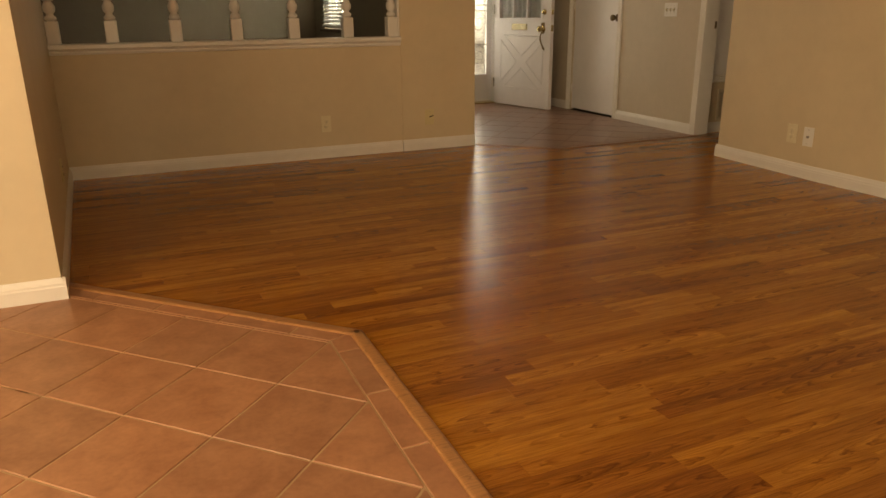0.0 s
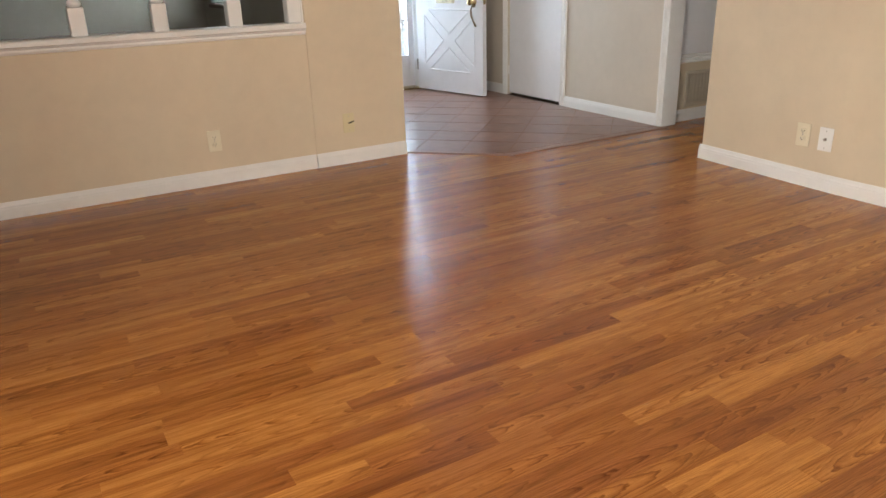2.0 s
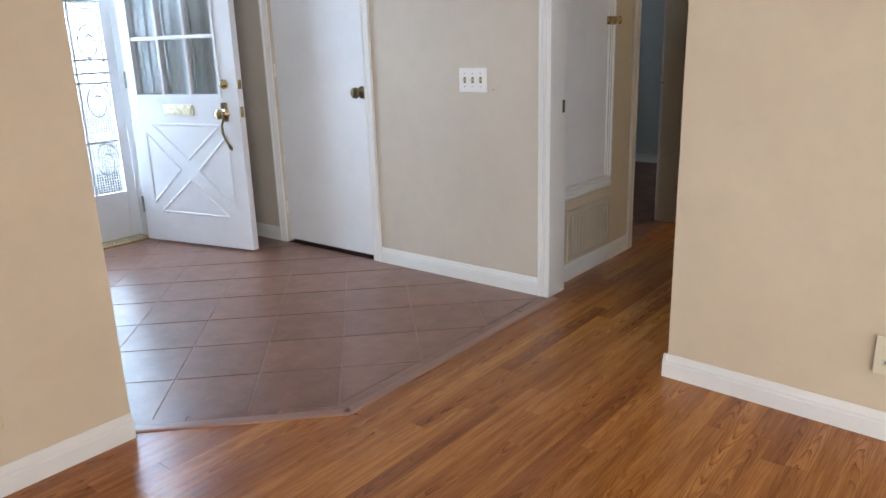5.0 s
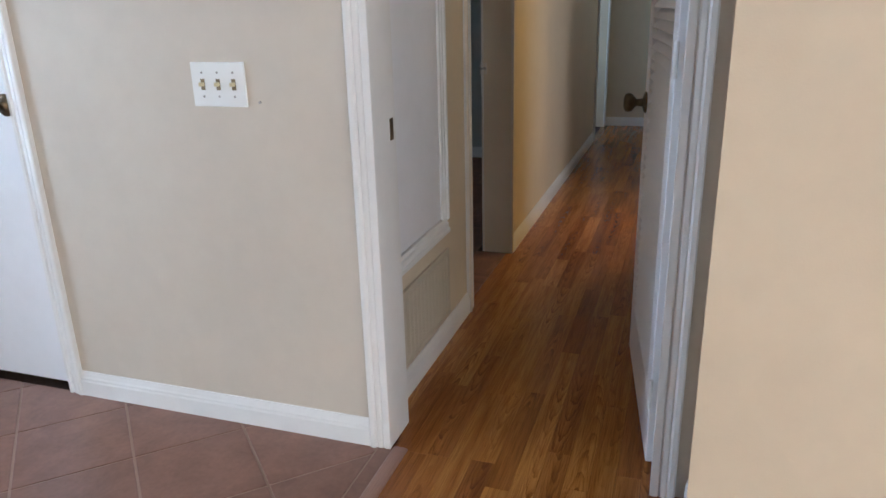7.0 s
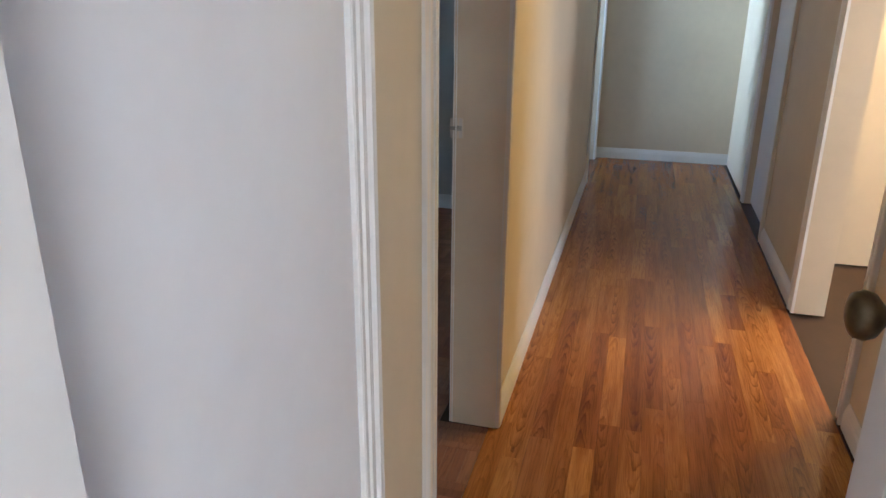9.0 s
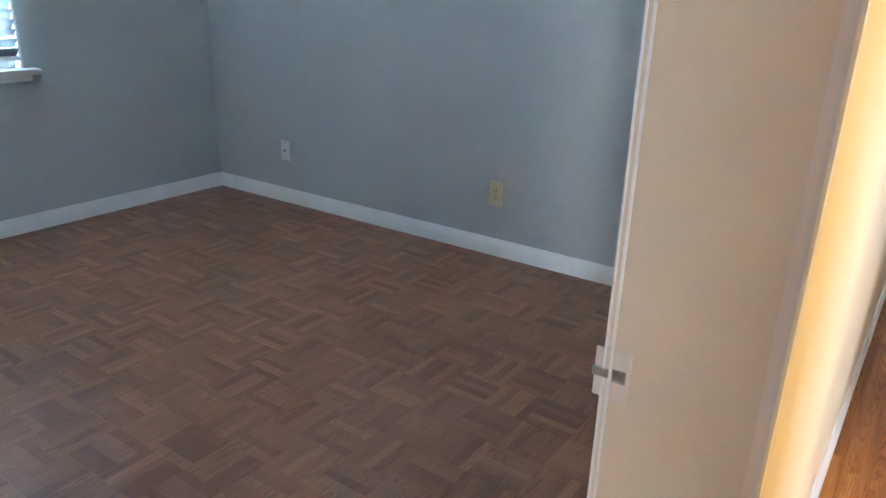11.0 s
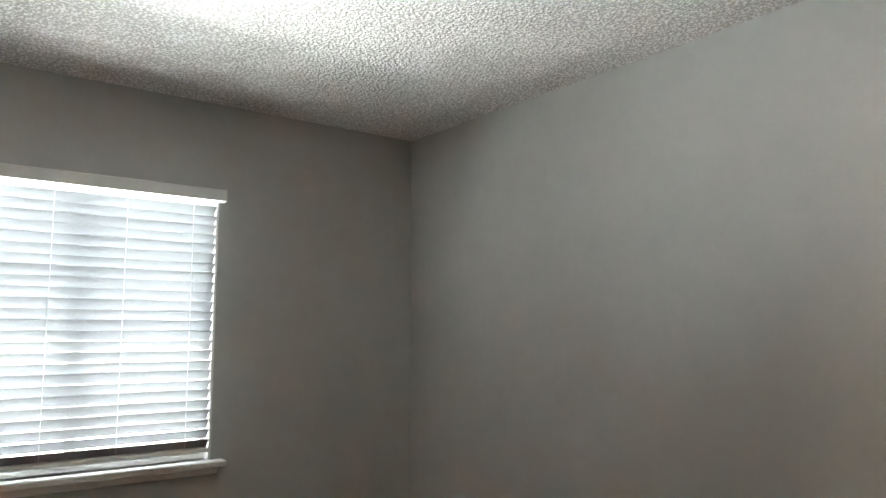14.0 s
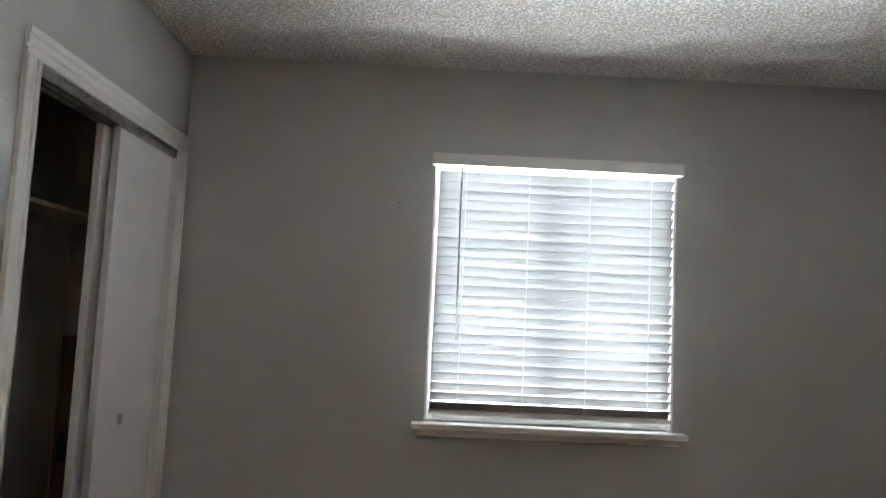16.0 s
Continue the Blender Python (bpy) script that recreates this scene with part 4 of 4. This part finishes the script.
def blind(at, rz, width, height, pitch, label, cords, tilt=-45, wand=True, valance=0.05):
    t = thing("window_blind", at, label, "blind", rz=rz)
    rng = random.Random(7)
    part("headrail", boxed(((-0.032, -0.052, height - 0.005), (width + 0.032, -0.004, height + valance)), bevel=0.003), WHITE, t, "white blind valance")
    a = radians(tilt)
    half = 0.0305
    n = int((height - 0.03) / pitch)
    bm = bmesh.new()
    pts = []
    for k in range(7):
        s = -half + 2 * half * k / 6
        crown = 0.0035 * (1 - (s / half) ** 2)
        pts.append((s * math.cos(a) - crown * math.sin(a), s * math.sin(a) + crown * math.cos(a)))
    outline = pts + [(p[0] + 0.0022 * math.sin(a), p[1] - 0.0022 * math.cos(a)) for p in reversed(pts)]
    sweep(bm, outline, (0.006, 0, 0), (width - 0.006, 0, 0), (0, 1, 0), (0, 0, 1))
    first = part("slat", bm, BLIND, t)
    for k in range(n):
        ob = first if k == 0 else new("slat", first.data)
        ob.parent = t
        ob.location = (0, -0.010, 0.036 + k * pitch)
        ob.rotation_euler = (rng.uniform(-0.05, 0.05), rng.uniform(-0.0015, 0.0015), 0)
    part("bottom_rail", boxed(((0.004, -0.034, 0.0), (width - 0.004, 0.012, 0.020)), bevel=0.003), PLATE, t)
    for c in cords:
        part("ladder_cord", boxed(((c - 0.0008, -0.0345, 0.01), (c + 0.0008, -0.0335, height)), ((c - 0.0012, 0.0155, 0.01), (c + 0.0012, 0.017, height))), PLATE, t, "thin white ladder cord")
    if wand:
        part("tilt_wand", tube([(0.105, -0.055, height - 0.01), (0.108, -0.056, height - 0.40), (0.112, -0.055, height - 0.80)], 0.004, 8), STEEL, t, "grey translucent tilt wand", smooth=True)
    return t


wx0, wx1, wz0, wz1 = 7.785, 8.91, 0.80, 1.985
window("window_1", (wx0, BY1, wz0), 0, wx1 - wx0, wz1 - wz0, 0, "white framed sliding bedroom window in the grey wall")
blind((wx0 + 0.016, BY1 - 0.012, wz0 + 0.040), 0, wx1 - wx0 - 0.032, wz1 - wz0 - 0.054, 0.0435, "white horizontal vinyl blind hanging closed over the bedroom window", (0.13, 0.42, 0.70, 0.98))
structure("window_liner", boxed(((wx0 - 0.0005, BY1 - 0.002, wz0), (wx0 + 0.012, BY1 + 0.05, wz1)), ((wx1 - 0.012, BY1 - 0.002, wz0), (wx1 + 0.0005, BY1 + 0.05, wz1)), ((wx0 + 0.012, BY1 - 0.002, wz1 - 0.012), (wx1 - 0.012, BY1 + 0.05, wz1))), WHITE, "white painted window reveal")
structure("window_sill", boxed(((wx0 - 0.055, BY1 - 0.065, wz0 - 0.028), (wx1 + 0.055, BY1 + 0.05, wz0)), bevel=0.005), WHITE, "white painted window sill")
structure("window_apron", boxed(((wx0 - 0.03, BY1 - 0.016, wz0 - 0.062), (wx1 + 0.03, BY1, wz0 - 0.028)), bevel=0.003), WHITE, "white painted apron under the sill")

window("window_2", (4.35, 11.80, 0.80), -90, 1.04, 1.20, 0, "white framed den window in the taupe wall")
blind((4.338, 11.78, 0.82), -90, 1.0, 1.17, 0.0435, "white horizontal vinyl blind in the den window", (0.15, 0.5, 0.85), tilt=25, wand=False)
SILLB = paint("brown_sill_paint", (0.16, 0.11, 0.08), 0.5, 0.05)
structure("window_sill", boxed(((4.29, 10.71, 0.765), (4.36, 11.85, 0.80)), bevel=0.004), SILLB, "dark painted den window sill")
window("window_3", (8.4, 3.8, 1.0), 180, 0.8, 1.0, 0, "white framed bathroom window")
pw = window("window_4", (2.2, -0.48, 0.75), 180, 1.6, 1.3, 0, "white framed living room window")
# Patio door is out of view, added to go with the dining side lamp.
window("window_5", (-0.33, 1.15, 0.05), 90, 2.5, 2.05, 0, "unseen white framed sliding patio door, added as a light source for the dining tiles")

# ---- bedroom closet ----
for name, x0, x1, y0, y1, label in (("sliding_door", 6.572, 6.602, 9.555, 10.086, "white sliding closet door, slid towards the window wall"), ("sliding_door", 6.522, 6.552, 9.525, 10.07, "white sliding closet door on the rear track")):
    t = thing(name, (x0, y0, 0.01), label, "door", "sliding closet doors")
    part("panel", boxed(((0, 0, 0), (x1 - x0, y1 - y0, 1.922)), bevel=0.002), DOORW, t)
    if x0 > 6.56:
        part("finger_pull", lathe([(0.022, 0.0), (0.022, 0.0015), (0.017, 0.0015), (0.014, 0.0005), (0.002, 0.0005)], 20, at=(x1 - x0, 0.205, 0.81), axis="X"), STEEL, t, "dull metal finger pull", smooth=True)
jamb("closet_jamb", (6.51, 8.92, 0), (6.626, 8.94, 1.96), WHITE, "white painted closet door jamb")
jamb("closet_jamb", (6.51, 10.088, 0), (6.626, 10.108, 1.96), WHITE, "white painted closet door jamb")
structure("sliding_track", boxed(((6.512, 8.941, 1.952), (6.622, 10.087, 1.96)), ((6.520, 8.941, 1.935), (6.5215, 10.087, 1.952)), ((6.560, 8.941, 1.935), (6.5615, 10.087, 1.952)), ((6.606, 8.941, 1.925), (6.620, 10.087, 1.952))), STEEL, "metal sliding door track under the closet head")
CLO = paint("closet_cream_paint", (0.50, 0.47, 0.40), 0.6, 0.05)
structure("closet_lining", boxed(((6.130, 8.78, 0), (6.134, BY1, TOP)), ((6.134, BY1 - 0.004, 0), (6.51, BY1, TOP))), CLO, "pale cream closet lining")
sh = thing("closet_shelf", (6.136, 8.78, 1.62), "white painted shelf across the top of the closet", "shelf")
part("board", boxed(((0, 0, 0), (0.20, BY1 - 8.78 - 0.006, 0.018)), bevel=0.002), CLO, sh)
part("cleat", boxed(((0, 0, -0.06), (0.018, BY1 - 8.78 - 0.006, 0))), CLO, sh)
part("end_cleat", boxed(((0.018, BY1 - 8.78 - 0.024, -0.06), (0.30, BY1 - 8.78 - 0.006, 0))), CLO, sh)
cb = thing("cardboard_box", (6.25, 9.96, 0.0), "tall dark brown cardboard box standing in the closet corner", "box")
part("carton", boxed(((0, 0, 0), (0.24, 0.20, 1.12)), bevel=0.004), CARD, cb)
part("flap", boxed(((0.06, 0.03, 1.12), (0.24, 0.18, 1.185)), bevel=0.003), CARD, cb)
lab = part("printed_label", boxed(((0.02, -0.002, 0.60), (0.20, 0.0, 0.72)), ((0.239, 0.0, 0.60), (0.2415, 0.10, 0.72))), BLACK, cb, "black printed label")
part("label_lines", boxed(((0.2415, 0.02, 0.685), (0.2421, 0.06, 0.695)), ((0.2415, 0.02, 0.660), (0.2421, 0.08, 0.672)), ((0.2415, 0.02, 0.635), (0.2421, 0.075, 0.647))), PLATE, lab, "white unreadable print lines")
wp = thing("white_board", (6.43, 9.74, 0.01), "white painted board leaning in the closet", "board")
ob = part("board", boxed(((0, 0, 0), (0.016, 0.22, 1.10)), bevel=0.002), DOORW, wp)
ob.rotation_euler = (-0.13, 0, 0)


# ---- small marks ----
def nail(x, y, z, out, label, material=None):
    t = thing("nail", (x, y, z), label, "nail")
    axis = "Y" if out[1] else "X"
    s = out[1] or out[0]
    part("head", lathe([(0.0035, 0.0), (0.0035, 0.0035 * s), (0.001, 0.004 * s)], 8, axis=axis), material or BLACK, t)


nail(7.625, BY1, 1.789, (0, -1), "small dark nail sticking out of the grey bedroom wall")
for z in (1.431, 1.409):
    nail(BX0, 8.882, z, (1, 0), "small grey-brown patched screw hole in the grey wall beside the closet", SLOTB)
nail(6.9, BY1, 0.80, (0, -1), "small dark nail near the floor in the grey bedroom wall")
nail(6.082, 6.825, 0.955, (-1, 0), "small screw in the beige entry wall beside the switches", STEEL)
hk = thing("ceiling_hook", (9.733, 9.9, TOP), "small white metal hook screwed into the bedroom ceiling", "hook")
part("hook", tube([(0, 0, 0.004), (0, 0, -0.012), (0.012, 0, -0.02), (0.022, 0, -0.012), (0.02, 0, -0.004)], 0.0025, 8), WHITE, hk, smooth=True)


# ---- floor pieces ----
def lay(name, pieces, owner, material, z, near, label, lip=0.0008, depth=0.011):
    """The 300 pieces nearest to a stretch of the plan as parts, the rest joined."""
    def far(poly):
        cx, cy = sum(p[0] for p in poly) / len(poly), sum(p[1] for p in poly) / len(poly)
        return min(math.hypot(cx - x, cy - y) for x, y in near)
    pieces = sorted((p for p in pieces if len(p) > 2 and area_of(p) > 2e-5 and not (name == "tile" and min(v[0] for v in p) > 6.07)), key=far)
    for poly in pieces[:300]:
        bm = bmesh.new()
        slab(bm, poly, z - depth, z, lip)
        me = bpy.data.meshes.new(name)
        bmesh.ops.recalc_face_normals(bm, faces=bm.faces)
        bm.to_mesh(me)
        bm.free()
        me.materials.append(material)
        ob = new(name, me)
        ob.parent = owner
    if pieces[300:]:
        bm = bmesh.new()
        for poly in pieces[300:]:
            slab(bm, poly, z - depth, z, lip)
        tagged(part(name + "_field", bm, material, owner), label, kind="stuff")


def strips():
    """Laminate: rows of short strips along x, round the two tiled areas and into the hall."""
    rng = random.Random(4)
    w, y, out = 0.0635, -0.45, []
    while y < 6.93:
        y1 = min(y + w, 6.93)
        x0 = 2.370 if y < 3.92 else max(1.38, 6.30 - y1)
        spans = [(x0, 12.1 if y1 > 5.60 else 5.598)]
        if y1 > 6.468:
            spans = [(x0, 4.75), (6.075, 12.1)] + ([(4.75, 6.075)] if y < 6.464 else [])
        for a, b in spans:
            x = a - rng.uniform(0, 0.8)
            while x < b:
                n = rng.choice((0.36, 0.5, 0.62, 0.78, 0.95))
                p, q = max(x, a), min(x + n, b)
                x += n
                top = min(y1, 6.5985) if a > 6 else min(y1, 6.468) if a == 4.75 else y1
                if q - p < 0.01 or top - y < 0.004:
                    continue
                poly = [(p, y + 0.0002), (q, y + 0.0002), (q, top - 0.0002), (p, top - 0.0002)]
                if y > 3.92 and p < 2.5:
                    poly = clip(poly, 1, 1, 6.311)
                if poly and y1 > 6.43 and a < 4 and p < 5:
                    poly = clip(poly, -1, -1, -11.193)
                if poly:
                    out.append(poly)
        y = y1
    return out


def tiles(zone, u0, v0, pitch, joint, n):
    """Square tiles laid at 45 degrees, cut by the half planes of the zone."""
    out, h = [], pitch / 2 - joint / 2
    a = Vector((math.sqrt(0.5), -math.sqrt(0.5)))
    b = Vector((math.sqrt(0.5), math.sqrt(0.5)))
    for i in range(-n, n):
        for j in range(-n, n):
            c = Vector((u0, v0)) + a * pitch * (i + 0.5) + b * pitch * (j + 0.5)
            poly = [tuple(c + a * s * h + b * t * h) for s, t in ((-1, -1), (1, -1), (1, 1), (-1, 1))]
            for plane in zone:
                poly = clip(poly, *plane) if poly else poly
            if poly and area_of(poly) > 4e-4:
                out.append(poly)
    return out


def border(p, q, width, pitch, joint, side, zone):
    """Border pieces along the line p-q, on one side of it."""
    p, q = Vector(p), Vector(q)
    way = (q - p).normalized()
    nrm = Vector((-way.y, way.x)) * side
    out, s = [], -0.1
    while s < (q - p).length + 0.1:
        poly = [p + way * (s + joint / 2), p + way * (s + pitch - joint / 2), p + way * (s + pitch - joint / 2) + nrm * width, p + way * (s + joint / 2) + nrm * width]
        poly = [tuple(v) for v in poly]
        for plane in zone:
            poly = clip(poly, *plane) if poly else poly
        if poly:
            out.append(poly)
        s += pitch
    return out


laminate = tagged(new("floor_laminate"), "glossy orange-brown oak strip laminate floor", kind="structure")
lay("strip", strips(), laminate, STRIP, 0.0, [(2.8 + 0.3 * k, 3.2 + 0.33 * k) for k in range(11)], "oak strips further off")

r2 = math.sqrt(2)
dining = tagged(new("floor_tiles_dining"), "terracotta tile floor laid diagonally with sandy grout", kind="structure")
structure("grout_bed", boxed(((-0.33, -0.48, -0.012), (1.395, 4.705, -0.003)), ((1.395, -0.48, -0.012), (2.34, 3.93, -0.003))), GROUTD, "sandy grout between the terracotta tiles")
bm = bmesh.new()
slab(bm, [(1.36, 3.93), (2.34, 3.93), (1.36, 4.91)], -0.012, -0.003)
structure("grout_bed", bm, GROUTD, "sandy grout between the terracotta tiles")
j = 0.007
zone = [(-1, 0, -2.257 + j / 2), (-1, -1, -6.1903 + j * 1.414), (0, 1, -0.48), (0, -1, -4.705), (1, 0, -0.33)]
zone2 = [(-1, 0, -2.257 + j / 2), (-1, -1, -6.1903 + j * 1.414), (0, 1, -0.48), (1, 0, 1.395), (0, 1, 4.705)]
pieces = tiles(zone, 1.842, 3.511, 0.288, j, 16) + tiles(zone2, 1.842, 3.511, 0.288, j, 16)
corner = (2.331, 6.29 - 2.331)
pieces += border((2.331, 3.08 - 0.286 * 12), (2.331, corner[1] + 0.2), 0.074 - j / 2, 0.286, j, 1, [(-1, 0, -2.331), (-1, -1, -6.29)] + [(0.4142 * 1, -1, 0.4142 * corner[0] - corner[1] + j / 2)])
pieces += border(corner, (1.395, 6.29 - 1.395), 0.074 - j / 2, 0.286, j, 1, [(1, 0, 1.397), (-0.4142, 1, -0.4142 * corner[0] + corner[1] + j / 2)])
lay("tile", pieces, dining, CLAYD, 0.0, [(1.9, 3.6)], "terracotta tiles further off", 0.002)

entry = tagged(new("floor_tiles_entry"), "brownish red glazed tile floor laid diagonally", kind="structure")
bm = bmesh.new()
slab(bm, [(4.235, 6.925), (4.69, 6.505), (6.08, 6.505), (6.08, 9.40), (4.235, 9.40)], -0.012, -0.002)
structure("grout_bed", bm, GROUTE, "grey grout between the entry tiles")
j = 0.006
pieces = tiles([(1, 1, 11.30 + j), (0, 1, 6.555), (1, 0, 4.237), (-1, 0, -6.08), (0, -1, -9.40)], 5.185, 6.545, 0.3045, j, 12)
pieces += border((4.742, 6.507), (6.08, 6.507), 0.048 - j, 0.30, j, 1, [(1, 0.4142, 4.745 + 0.4142 * 6.507)])
pieces += border((4.237, 11.25 - 4.237), (4.742, 6.507), 0.045, 0.30, j, 1, [(-1, -0.4142, -4.742 - 0.4142 * 6.507), (1, 0, 4.237), (0, 1, 6.5)])
lay("tile", pieces, entry, CLAYE, 0.0, [(5.2, 7.4)], "entry tiles further off", 0.0012)

STEP = [(-0.021, -0.003), (0.021, -0.003), (0.021, 0.003), (0.017, 0.006), (0.011, 0.007), (-0.011, 0.007), (-0.017, 0.006), (-0.021, 0.003)]


def threshold(points, material, label):
    bm = bmesh.new()
    for p, q in zip(points, points[1:]):
        p, q = Vector((*p, 0)), Vector((*q, 0))
        way = (q - p).normalized()
        sweep(bm, STEP, p - way * 0.009, q + way * 0.009, (-way.y, way.x, 0), (0, 0, 1))
    return structure("threshold", bm, material, label)


threshold([(2.353, -0.45), (2.353, 3.947)], TRIMWOOD, "light oak transition strip round the dining tiles")
threshold([(2.353, 3.947), (1.40, 4.90)], TRIMWOOD, "light oak transition strip round the dining tiles")
REDW = wood("threshold_red", [(0.30, 0.165, 0.12), (0.34, 0.19, 0.14)], 0.35, 1.3, "X", 0.5)
threshold([(4.238, 6.980), (4.738, 6.487)], REDW, "reddish wood transition strip at the entry tiles")
threshold([(4.738, 6.487), (6.07, 6.487)], REDW, "reddish wood transition strip at the entry tiles")

parquet = tagged(new("floor_parquet"), "dark walnut finger parquet in alternating squares", kind="structure")
structure("parquet_bed", boxed(((6.14, 6.582, -0.012), (10.07, 10.185, -0.0035))), UNDER, "dark bed under the parquet")
pieces, q, fingers = [], 0.152, 5
fx = q / fingers
for i in range(int((BX1 + 0.07 - 6.14) / q) + 1):
    for k in range(int((BY1 - 6.60) / q) + 1):
        x, y = 6.14 + i * q, 6.60 + k * q
        for f in range(fingers):
            if (i + k) % 2:
                p = [(x, y + f * fx), (x + q - 0.0006, y + f * fx), (x + q - 0.0006, y + (f + 1) * fx - 0.0006), (x, y + (f + 1) * fx - 0.0006)]
            else:
                p = [(x + f * fx, y), (x + (f + 1) * fx - 0.0006, y), (x + (f + 1) * fx - 0.0006, y + q - 0.0006), (x + f * fx, y + q - 0.0006)]
            for plane in ((-1, 0, -BX1 - 0.07), (0, -1, -BY1 + 0.001)):
                p = clip(p, *plane) if p else p
            if p and (p[0][1] > 6.735 or 7.06 < p[0][0] < 7.78) and (p[0][0] > 6.60 or p[0][1] > 8.8):
                pieces.append(p)
lay("finger", pieces, parquet, PARQ, 0.0, [(8.0, 7.8)], "parquet fingers further off", 0.0012)
